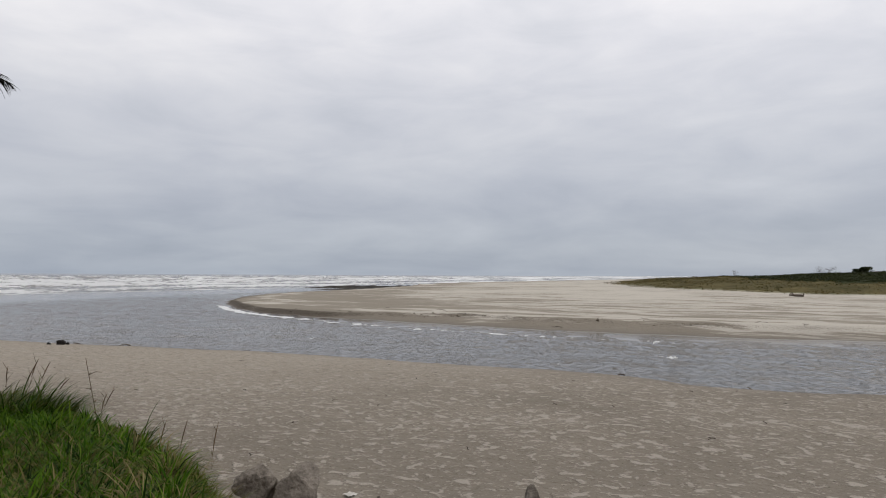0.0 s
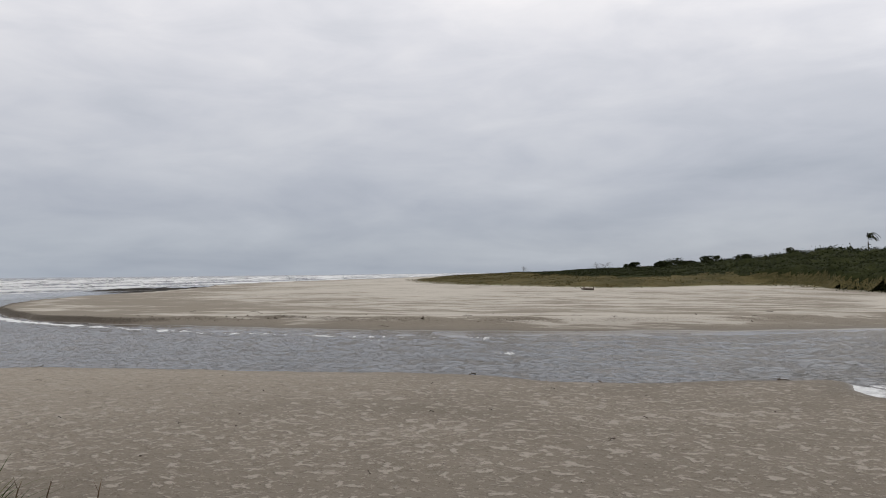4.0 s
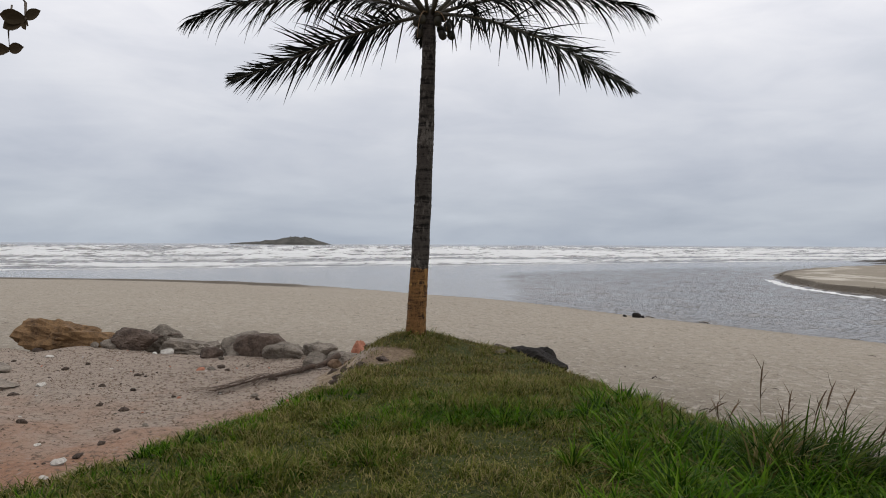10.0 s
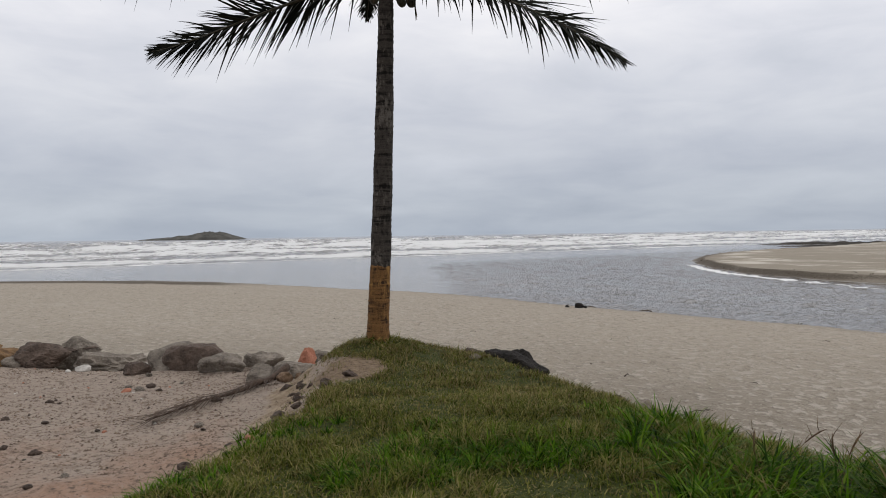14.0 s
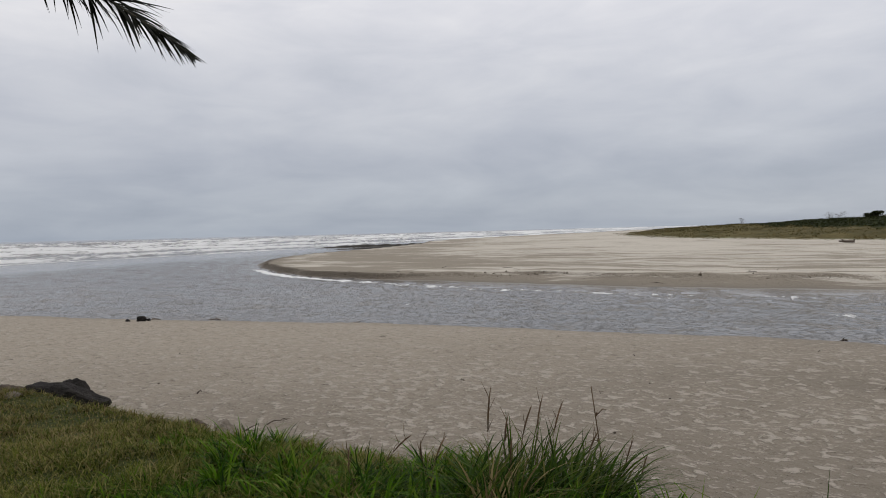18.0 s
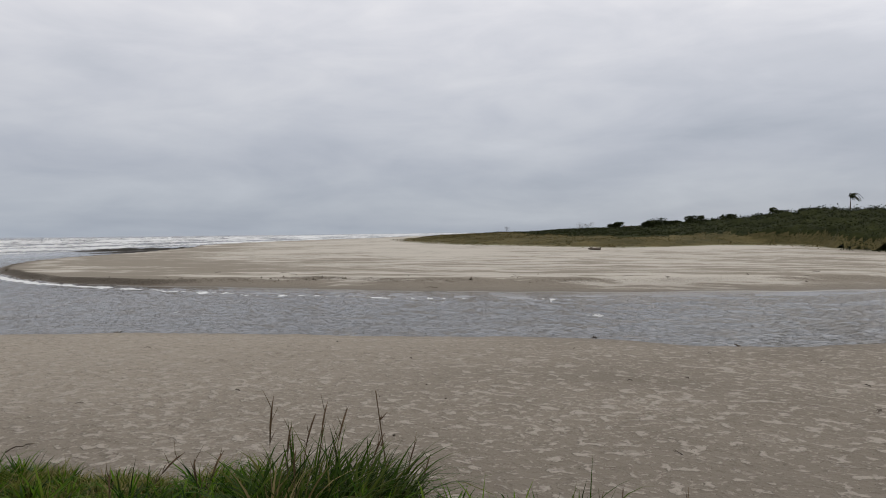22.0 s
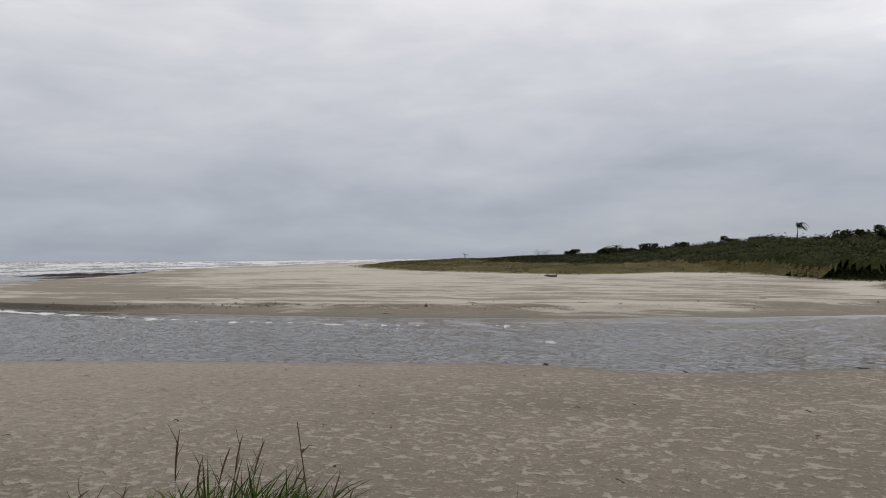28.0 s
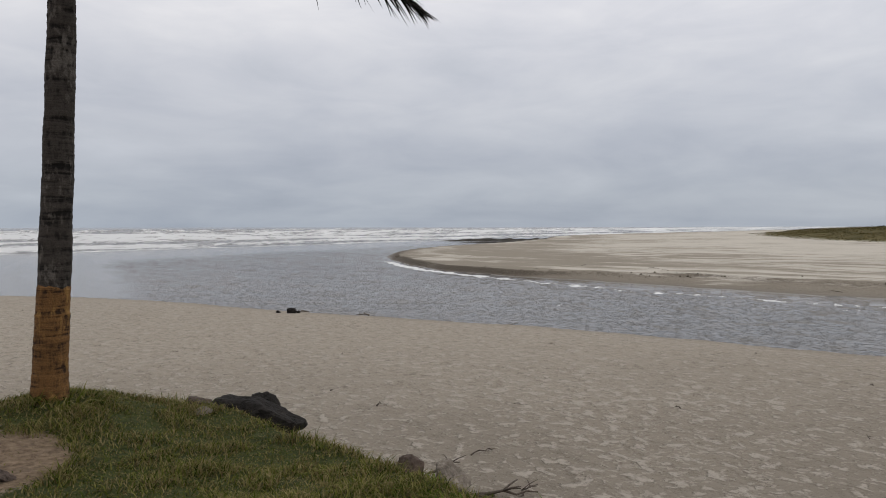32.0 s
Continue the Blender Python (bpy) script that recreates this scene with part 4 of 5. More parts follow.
rock("boulder", (-6.2, 15.25), (1.75, 0.8, 0.52), 124, M_GREY, "low crumbling grey-brown boulder in a row of rocks", turn=3, sink=0.3, cuts=18, rough=0.26)
rock("boulder", (-4.98, 14.45), (1.0, 0.6, 0.46), 24, M_GREY, "sandy grey slab leaning on a dark boulder", turn=6, sink=0.2, tilt=(0, -14), cuts=12)
rock("boulder", (-4.6, 14.35), (0.86, 0.5, 0.52), 25, M_BROWN, "dark block-shaped boulder in a row of rocks", turn=-8, sink=0.15, rough=0.08, tilt=(0, -8), planes=BLOCK)
rock("stone", (-4.15, 15.1), (0.4, 0.3, 0.4), 26, M_GREY, "small grey stone in a row of rocks", sink=0.2)
rock("boulder", (-3.95, 13.9), (0.72, 0.5, 0.3), 127, M_GREY, "flat grey boulder in a row of rocks", turn=15, sink=0.25, cuts=11)
rock("boulder", (-3.4, 14.2), (0.7, 0.45, 0.36), 128, M_GREY, "rounded grey boulder in a row of rocks", turn=-20, sink=0.25)
rock("brick_lump", (-2.72, 14.72), (0.3, 0.3, 0.46), 29, M_BRICK, "reddish lump of broken brickwork among rocks", "brickwork", sink=0.15, cuts=12)
rock("boulder", (-2.5, 14.95), (0.8, 0.45, 0.52), 30, M_GREY, "beige boulder beside a lump of brickwork", sink=0.15, cuts=11)
rock("stone", (-2.75, 13.6), (0.6, 0.4, 0.35), 31, M_GREY, "sandy grey stone below the palm", sink=0.25)
rock("stone", (-3.25, 13.3), (0.55, 0.4, 0.28), 32, M_GREY, "flat grey stone on rubble soil", sink=0.25)
rock("stone", (-5.4, 13.9), (0.4, 0.3, 0.22), 33, M_BROWN, "small brown stone on rubble soil", sink=0.25)
rock("stone", (-8.6, 12.2), (0.7, 0.5, 0.2), 34, M_GREY, "flat grey-brown stone sunk in rubble soil", sink=0.45)
rock("stone", (-7.2, 10.4), (0.6, 0.45, 0.16), 35, M_GREY, "flat sandy stone sunk in rubble soil", sink=0.45)
for i, (x, y, sx) in enumerate([(6.1, 30.35, 0.34), (6.36, 30.3, 0.16), (5.7, 30.6, 0.16)]):
    rock("boulder", (x, y), (sx, sx * 0.7, sx * 0.62), 36 + i, M_BLACK, "dark wet boulder at the river's edge", sink=0.2, group="rocks at the waterline")

r = random.Random(9)
for i in range(16):
    x = r.uniform(-9.5, -2.6)
    y = 14.5 + 0.9 * r.random() + 0.08 * (-x - 5)
    sz = r.uniform(0.16, 0.38)
    rock("stone", (x, y), (sz * 1.3, sz, sz * 0.7), 150 + i, (M_GREY, M_BROWN, M_GREY, M_PALE)[i % 4], ("grey", "brown", "grey", "pale")[i % 4] + " rough stone wedged in the row of rocks", turn=r.uniform(0, 180), sink=0.25, group="stones in the row", detail=2)

# rubble: loose stones, brick fragments and shells on the soil
r = random.Random(11)
stone_meshes, brick_meshes = [], []
for i in range(5):
    bm = rock_mesh((0.75, 0.6, 0.36), 60 + i, 7, 0.22, 2)
    me = bpy.data.meshes.new("rubble_stone")
    bm.to_mesh(me)
    bm.free()
    stone_meshes.append(me)
    bm = rock_mesh((0.75, 0.5, 0.38), 70 + i, 7, 0.08, 2)
    me = bpy.data.meshes.new("brick_fragment")
    bm.to_mesh(me)
    me.materials.append(M_BRICK)
    bm.free()
    brick_meshes.append(me)
for i, me in enumerate(stone_meshes):
    me.materials.append((M_GREY, M_BROWN, M_BROWN, M_PALE, M_BROWN)[i])
STONE_WORDS = ["grey loose stone on reddish rubble soil", "brown loose stone on reddish rubble soil", "dark brown loose stone on rubble soil", "pale loose stone on reddish rubble soil", "brown pebble on reddish rubble soil"]
made = 0
while made < 290:
    x, y = -2.2 - 11 * r.random() ** 1.15, r.uniform(4.5, 15.2)
    q = relief([x], [y])
    if q["dirt"][0] < 0.75:
        continue
    s = 0.025 + 0.1 * r.random() ** 3.2
    k = r.randrange(5)
    brick = r.random() < 0.12
    ob = new("brick_fragment" if brick else "rubble_stone", (brick_meshes if brick else stone_meshes)[k])
    ob.matrix_world = pose(x, y, q["z"][0] + s * 0.16, r.uniform(-15, 15), r.uniform(-15, 15), r.uniform(0, 360)) @ Matrix.Scale(s, 4)
    if brick:
        tagged(ob, "orange-red brick fragment on rubble soil", "brick", "rubble on the soil")
    else:
        tagged(ob, STONE_WORDS[k], "stone", "rubble on the soil")
    made += 1
# clods and roots on the worn bank beside the palm
for i in range(26):
    x, y = r.uniform(-2.7, -1.55), r.uniform(8.2, 12.6)
    q = relief([x], [y])
    if q["turf"][0] > 0.5:
        continue
    s = r.uniform(0.05, 0.14)
    ob = new("soil_clod", stone_meshes[4])
    ob.matrix_world = pose(x, y, q["z"][0] + s * 0.1, r.uniform(-25, 25), r.uniform(-25, 25), r.uniform(0, 360)) @ Matrix.Scale(s, 4)
    tagged(ob, "brown clod on the worn sandy bank", "soil clod", "clods on the bank")
# grit too small to count
grit_v, grit_f = [], []
tet = np.array([(1, 0, -0.3), (-0.5, 0.87, -0.3), (-0.5, -0.87, -0.3), (0, 0, 0.45)])
gxs, gys = -1.7 - 11.8 * rng.random(42000) ** 1.15, rng.uniform(3.2, 15.8, 42000)
gq = probe(gxs, gys, "z", "dirt", "turf")
ok = (gq["dirt"] > 0.3) & (gq["turf"] < 0.4) & (rng.random(len(gxs)) < 0.25 + 0.9 * step(0.35, 0.65, fbm(gxs * 0.8, gys * 0.8, 141)))
gxs, gys, gzs = gxs[ok], gys[ok], gq["z"][ok]
gs = 0.007 + 0.034 * rng.random(len(gxs)) ** 2.6
verts = np.stack([gxs, gys, gzs], -1)[:, None] + (tet[None] * rng.uniform(0.6, 1.3, (len(gxs), 4, 3))) * gs[:, None, None]
faces = (np.arange(len(gxs)) * 4)[:, None, None] + np.array([(0, 1, 2), (0, 3, 1), (1, 3, 2), (2, 3, 0)])[None]
tagged(sheet("grit", verts.reshape(-1, 3), faces.reshape(-1, 3), surface("grit", (0.045, 0.03, 0.022), (0.24, 0.175, 0.13), 9.0, 0.9), smooth=False), "small brown grit scattered on rubble soil", "grit", kind="stuff")

# a fallen dry frond and a coconut husk under the palm
bases = [(-2.86, 13.25, 1.20), (-3.05, 12.5, 1.10), (-3.3, 11.4, 1.02), (-4.0, 10.15, 1.03)]
fall = thing("fallen_frond", (-3.1, 12.2, ground_z(-3.1, 12.2)), "dry grey-brown palm frond fallen on rubble soil", "palm frond")
FALL = Vector((-3.1, 12.2, ground_z(-3.1, 12.2)))
line = [Vector((p.x, p.y, ground_z(p.x, p.y) + 0.05 + 0.14 * max(0, 1 - i / 5))) for i, p in enumerate(bez(*bases, 16))]
stem = part("frond_stem", tube([p - FALL for p in line], [0.06 * (1 - i / 17) ** 1.6 + 0.008 for i in range(17)], 7), M_DEAD, fall)
vs, fs = [], []
r = random.Random(21)
for side in (-1, 1):
    for j in range(60):
        f = 2 + 13.5 * (j + r.random()) / 60
        i = int(f)
        p = line[i].lerp(line[min(i + 1, 16)], f - i)
        t = (line[min(i + 1, 16)] - line[i]).normalized()
        lat = Vector((t.y, -t.x, 0)) * side
        d = (t * 1.0 + lat * r.uniform(0.15, 0.5) * (1.3 if side > 0 else 0.8)).normalized()
        ln, w, b0 = r.uniform(0.3, 0.8), 0.009, len(vs)
        for k in range(4):
            q = p + d * ln * k / 3
            q.z = ground_z(q.x, q.y) + 0.02 + 0.05 * (1 - k / 3) + r.uniform(0, 0.025)
            wd = Vector((-d.y, d.x, r.uniform(-0.5, 0.5))) * w * (1 - 0.85 * k / 3)
            vs += [tuple(q + wd - FALL), tuple(q - wd - FALL)]
        fs += [(b0 + 2 * k, b0 + 2 * k + 1, b0 + 2 * k + 3, b0 + 2 * k + 2) for k in range(3)]
tagged(sheet("dry_foliage", vs, fs, M_DEAD, fall, smooth=False), kind="stuff")
for x, y, s in ((-2.82, 12.75, 0.2), (-2.62, 12.85, 0.13)):
    rock("coconut_husk", (x, y), (s, s * 0.8, s * 0.8), int(s * 100), surface("brown_husk", (0.08, 0.05, 0.03), (0.22, 0.15, 0.1), 20.0, 0.95), "brown dry coconut husk on the soil", "coconut husk", sink=0.1, cuts=3, rough=0.06)


# ---- litter and twigs on the sand ----
def twig(name, x, y, length, turn, seed, label, mat=None, thick=0.012, fork=2, lift=0.03):
    r = random.Random(seed)
    z = ground_z(x, y)
    e = thing(name, (x, y, z), label, "twig", "twigs on the sand", turn=turn)
    pts = [Vector((length * (i / 6 - 0.5), r.uniform(-0.08, 0.08) * length, thick + lift * math.sin(i / 6 * math.pi) * r.uniform(0.5, 1.5))) for i in range(7)]
    part("stem", tube(pts, [thick * (1 - 0.1 * i) for i in range(7)], 6), mat or M_WOOD, e)
    for k in range(fork):
        p = pts[r.randrange(2, 5)]
        a = r.choice((-1, 1)) * r.uniform(0.4, 1.0)
        q = p + Vector((math.cos(a), math.sin(a), r.uniform(0, 0.5))) * length * r.uniform(0.25, 0.4)
        part("side_twig", tube([p, p.lerp(q, 0.5) + Vector((0, 0, 0.01)), q], [thick * 0.6, thick * 0.45, thick * 0.25], 5), mat or M_WOOD, e)
    return e


for i, (x, y, ln, a, th, fk) in enumerate([(2.65, 11.85, 0.55, 25, 0.016, 3), (2.75, 10.72, 0.75, -20, 0.02, 4), (3.1, 10.8, 0.5, 30, 0.012, 3), (2.4, 10.9, 0.6, -35, 0.035, 1), (1.95, 11.7, 0.6, 10, 0.012, 2), (3.4, 12.2, 0.4, 5, 0.01, 1), (1.62, 11.15, 0.5, -30, 0.014, 3), (1.75, 10.95, 0.36, 15, 0.02, 2), (2.3, 10.62, 0.8, -12, 0.014, 4), (3.2, 15.15, 0.16, 40, 0.014, 1)]):
    twig("twig", x, y, ln, a, i, "dark dry twig lying on pale sand", thick=th, fork=fk)
SPECKS = [(10.4, 9.75), (13.2, 6.75), (18.3, 7.0), (8.9, 9.4), (12.2, 7.5), (16.9, 7.4), (9.75, 10.45), (8.4, 10.4), (5.0, 6.6), (5.5, 3.75), (5.2, 14.2), (7.3, 12.8), (2.9, 16.6), (4.4, 20.2), (1.0, 22.1), (-6.5, 30.5), (-3.2, 26.0), (9.8, 19.6), (13.6, 16.5), (15.8, 10.4), (14.1, 3.8), (16.6, 2.1), (11.8, 3.4), (8.0, 5.2), (6.6, 8.6), (-12.3, 27.4), (-9.0, 38.0), (-2.5, 34.5), (12.1, 12.7), (17.0, 5.0)]
r = random.Random(31)
for i, (x, y) in enumerate(SPECKS):
    if i % 3:
        twig("twig", x, y, r.uniform(0.08, 0.2), r.uniform(0, 180), 50 + i, "short dark stick lying on the beach sand", thick=r.uniform(0.006, 0.013), fork=1, lift=0.015)
    else:
        s = r.uniform(0.03, 0.06)
        rock("weed_clump", (x, y), (s, s * 0.7, s * 0.5), 80 + i, M_WOOD, "dark dry weed clump on the beach sand", "seaweed", sink=0.15, group="weed on the sand", rough=0.3, detail=2)
for x, y in ((6.9, 31.6), (8.3, 28.9), (12.0, 24.9), (18.7, 11.2), (19.6, 7.4), (22.6, 3.4)):
    twig("twig", x, y, r.uniform(0.3, 0.7), r.uniform(0, 180), int(x * 10), "dark wet stick at the waterline", thick=0.03, fork=2)
scrap = thing("paper_scrap", (5.25, 4.0, ground_z(5.25, 4.0)), "crumpled white and blue scrap on sand", "litter", turn=15)
bm = bmesh.new()
bmesh.ops.create_grid(bm, x_segments=6, y_segments=5, size=0.07)
for v in bm.verts:
    v.co.z = 0.02 + 0.02 * noise.noise(v.co * 30)
part("scrap", bm, M_PALE, scrap)

# ---- grass on the mound ----
LUSH = [(0.95, 8.35), (1.55, 7.1), (1.75, 6.3), (2.0, 5.8), (2.4, 5.1), (2.6, 4.4), (2.85, 2.7), (2.6, 0.5), (2.5, -4), (1.3, -4), (0.5, 1.5), (0.1, 4.3), (0.35, 6.2), (0.5, 7.6)]
BAND = [(-1.75, 6.9), (-0.6, 7.35), (0.5, 7.3), (0.5, 6.4), (-0.6, 6.2), (-1.6, 6.2)]
TUFTS = [(-1.9, 5.1, 0.5), (-2.4, 4.75, 0.35), (-1.2, 5.6, 0.4)]
n = 520000
x, y = rng.uniform(-5.2, 3.9, n), rng.uniform(-3.2, 14.0, n)
near = np.hypot(x, y - 2) < 8
q = probe(x, y, "z", "turf", "m")
lush = np.maximum(step(-0.15, 0.3, signed(LUSH, x, y) + (fbm(x * 1.5, y * 1.5, 101) - 0.5) * 0.9), 0.85 * step(-0.1, 0.25, signed(BAND, x, y) + (fbm(x * 2, y * 2, 102) - 0.5) * 0.5))
for tx, ty, tr in TUFTS:
    lush = np.maximum(lush, 0.6 * step(tr, tr * 0.5, np.hypot(x - tx, y - ty)))
bare = fbm(x * 1.6, y * 1.6, 103, 3)
chance = np.maximum(step(0.02, 0.5, q["turf"]), 0.07 * step(-0.6, 0.0, q["m"]) * (fbm(x * 2.2, y * 2.2, 109) > 0.5)) * np.where(lush > 0.3, 0.7, (0.65 + 0.35 * step(0.3, 0.45, bare))) * np.where(near, 1, 0.75) * (0.75 + 0.25 * step(0.3, 0.5, fbm(x * 5.5, y * 5.5, 108, 2)))
ok = (rng.random(n) < chance) & ((y > 1.5) | (x > 0.2 - 0.3 * y) | (rng.random(n) < 0.35))
x, y, z, lush, bare = x[ok], y[ok], q["z"][ok], lush[ok], bare[ok]
m = len(x)
clump = fbm(x * 3.1, y * 3.1, 104, 2)
h = 0.025 + 0.15 * step(0.3, 0.8, clump) * rng.uniform(0.4, 1, m) + 0.05 * (rng.random(m) < 0.05) + lush * (0.05 + 0.08 * clump)
v, f = blades(x, y, z - 0.006, h, 0.007 + 0.005 * rng.random(m), rng.uniform(0, 2 * np.pi, m), 0.15 + 0.5 * rng.random(m), 0.3 + 0.5 * rng.random(m), 2)
straw = rng.random(m) < np.where(lush > 0.3, 0.04, 0.12 + 0.3 * step(7.5, 10.5, y))
tri = f.reshape(m, -1, 3)
tagged(sheet("lawn_grass", v, tri[~straw].reshape(-1, 3), M_LAWN, smooth=False), "short green and straw-tipped grass on the mound", "grass", kind="stuff")
tagged(sheet("dry_grass", v, tri[straw].reshape(-1, 3), M_STRAW, smooth=False), "dry straw-coloured blades among the turf", "grass", kind="stuff")

def tufts(n, seed, box, amount_of, per, height, width, name, mat, label, floor_z=1.3):
    """Long grass in tufts: blades that fan out from common roots."""
    g = np.random.default_rng(seed)
    x, y = g.uniform(box[0], box[1], n), g.uniform(box[2], box[3], n)
    amount = amount_of(x, y)
    q = probe(x, y, "z", "turf")
    ok = (g.random(n) < amount) & (q["z"] > floor_z)
    x, y, amount = x[ok], y[ok], amount[ok]
    size = g.uniform(0.6, 1.2, len(x)) * (0.45 + 0.55 * amount)
    k = np.repeat(np.arange(len(x)), per)
    m = len(k)
    a = g.uniform(0, 2 * np.pi, m)
    rr = 0.055 * np.sqrt(g.random(m)) * size[k]
    bx, by = x[k] + np.cos(a) * rr, y[k] + np.sin(a) * rr
    bz = probe(bx, by, "z")["z"] - 0.012
    h = height * size[k] * g.uniform(0.45, 1.1, m)
    lean = 0.04 + 0.5 * rr / 0.06 + 0.25 * g.random(m)
    v, f = blades(bx, by, bz, h, width * g.uniform(0.6, 1.2, m), a + g.normal(0, 0.35, m), lean, 0.15 + 0.75 * g.random(m), 4)
    return tagged(sheet(name, v, f, mat, smooth=False), label, "grass", kind="stuff")


def lush_amount(x, y):
    return step(-0.1, 0.45, signed(LUSH, x, y) + (fbm(x * 1.5, y * 1.5, 101) - 0.5) * 0.9)


def thin_amount(x, y):
    t = 1.0 * step(-0.05, 0.25, signed(BAND, x, y) + (fbm(x * 2, y * 2, 102) - 0.5) * 0.5)
    for tx, ty, tr in TUFTS:
        t = np.maximum(t, 0.6 * step(tr, tr * 0.4, np.hypot(x - tx, y - ty)))
    return np.maximum(t, 0.45 * step(0.52, 0.66, fbm(x * 1.1, y * 1.1, 107)) * step(9.5, 7.5, y))


tufts(2700, 301, (-0.5, 4.0, -3.4, 8.8), lush_amount, 26, 0.36, 0.02, "long_grass", M_LUSH, "long lush bright green grass along the mound's edge")
tufts(520, 302, (-0.5, 4.0, -3.4, 8.8), lush_amount, 9, 0.30, 0.016, "dead_long_grass", M_STRAW, "bleached dead blades bent among long grass")
tufts(420, 304, (0.8, 3.0, -0.6, 3.6), lush_amount, 10, 0.34, 0.016, "bleached_grass", M_STRAW, "pale dead blades lying over the long grass")
tufts(4200, 303, (-3.6, 1.5, 1.6, 9.5), thin_amount, 18, 0.22, 0.013, "rough_grass", M_LUSH, "tufts of longer green grass in the turf")


def tussock(x, y, count, height, spread, seed, label, stalks, mat, lean_to=0.0):
    """A clump of coarse grass with seed stalks."""
    g = np.random.default_rng(seed)
    z = ground_z(x, y)
    e = thing("grass_tussock", (x, y, z), label, "grass tussock")
    a = g.uniform(0, 2 * np.pi, count)
    rr = spread * np.sqrt(g.random(count)) * 0.55
    bx, by = np.cos(a) * rr, np.sin(a) * rr
    bz = relief(x + bx, y + by)["z"] - z - 0.01
    head = np.where(g.random(count) < 0.35, a, lean_to + g.normal(0, 0.55, count))
    v, f = blades(bx, by, bz, height * g.uniform(0.4, 1.15, count), 0.011 + 0.017 * g.random(count), head, 0.08 + 0.45 * g.random(count), 0.35 + 1.0 * g.random(count) ** 1.5, 6)
    tagged(sheet("foliage", v, f, mat, e, smooth=False), kind="stuff")
    rr = random.Random(seed)
    for sx, sy, top in stalks:
        p0 = Vector((sx - x, sy - y, ground_z(sx, sy) - z - 0.02))
        p3 = Vector((sx - x + rr.uniform(-0.1, 0.3), sy - y + rr.uniform(-0.12, 0.08), top - z))
        line = bez(p0, p0.lerp(p3, 0.35) + Vector((-0.06, 0, 0.03)), p0.lerp(p3, 0.75) + Vector((-0.05, 0, 0.05)), p3, 8)
        st = part("seed_stalk", tube(line, [0.0021 * (1 - 0.08 * k) for k in range(9)], 5), M_STALK, e)
        for k in range(4):
            b0 = line[4 + k]
            sd = rr.choice((-1, 1))
            part("spikelet", tube([b0, b0 + Vector((sd * 0.012, 0, 0.03)), b0 + Vector((sd * rr.uniform(0.01, 0.06), 0.0, rr.uniform(0.05, 0.11)))], [0.0015, 0.0025, 0.0008], 4), M_STALK, st)
        part("seed_head", tube(line[5:], [0.0025, 0.0055, 0.005, 0.001], 6), M_STALK, st)
    return e


tussock(1.75, 5.2, 640, 0.52, 0.6, 201, "tall coarse green tussock with brown seed stalks", [(1.56, 5.15, 2.35), (1.8, 5.3, 2.14), (1.92, 5.2, 2.2), (1.7, 5.1, 2.06), (2.0, 5.2, 2.16), (1.9, 5.35, 2.12), (1.45, 5.5, 1.98), (1.35, 5.5, 2.0)], M_COARSE, 0.1)
tussock(2.1, 5.0, 300, 0.48, 0.4, 202, "arching coarse tussock with reddish blade tips", [(2.1, 5.05, 1.98), (2.6, 5.2, 1.8), (2.66, 5.1, 1.78)], M_COARSE, 0.0)
tussock(1.15, 5.9, 130, 0.32, 0.4, 203, "dark green tussock at the mound's edge", [(1.1, 5.8, 1.94), (1.25, 6.0, 1.9)], M_COARSE, 0.2)
tussock(3.04, 4.1, 380, 0.46, 0.5, 204, "coarse tussock on the steep edge of the mound", [(3.0, 4.1, 1.62), (3.15, 4.0, 1.6)], M_COARSE, 0.0)
tussock(3.3, 3.55, 320, 0.5, 0.42, 205, "reddish dry tussock hanging over the mound's edge", [(3.4, 3.6, 1.6)], M_REDDISH, -0.2)
tussock(3.05, 2.75, 240, 0.34, 0.42, 207, "reddish dry tussock hanging over the mound's edge", [], M_REDDISH, -0.2)
tussock(1.5, 5.12, 70, 0.5, 0.25, 208, "bleached dead stems beside a green tussock", [], M_STRAW, 0.2)
tussock(-1.25, 12.38, 220, 0.19, 0.6, 206, "short grass tuft round the palm's foot", [], M_LAWN, 0.0)

# a dead weed stalk with a few side shoots
wx0, wy0 = 2.63, 5.3
weed = thing("weed_stalk", (wx0, wy0, ground_z(wx0, wy0)), "tall dry branched weed stalk on the mound", "weed")
zt = 2.17 - ground_z(wx0, wy0)
line = bez((0.06, 0, -0.02), (0.05, 0, 0.25), (0.0, 0, 0.45), (-0.13, 0.0, zt), 10)
ws = part("stem", tube(line, [0.0065 - 0.0003 * k for k in range(11)], 6), M_STALK, weed)
for k, (dx, dz, ln) in enumerate([(1, 0.25, 0.13), (-1, 0.3, 0.07), (1, 0.5, 0.06), (-1, 0.35, 0.05), (1, 0.4, 0.09), (-1, 0.2, 0.04)]):
    p = line[9 - k]
    part("side_shoot", tube([p, p + Vector((dx * ln * 0.6, 0.01, dz * ln)), p + Vector((dx * ln, 0.02, dz * ln * 0.6))], [0.004, 0.003, 0.0015], 5), M_STALK, weed)
    part("dry_bud", tube([p, p + Vector((dx * 0.012, 0, 0.012)), p + Vector((dx * 0.016, 0, 0.03))], [0.004, 0.008, 0.002], 5), M_STALK, weed)


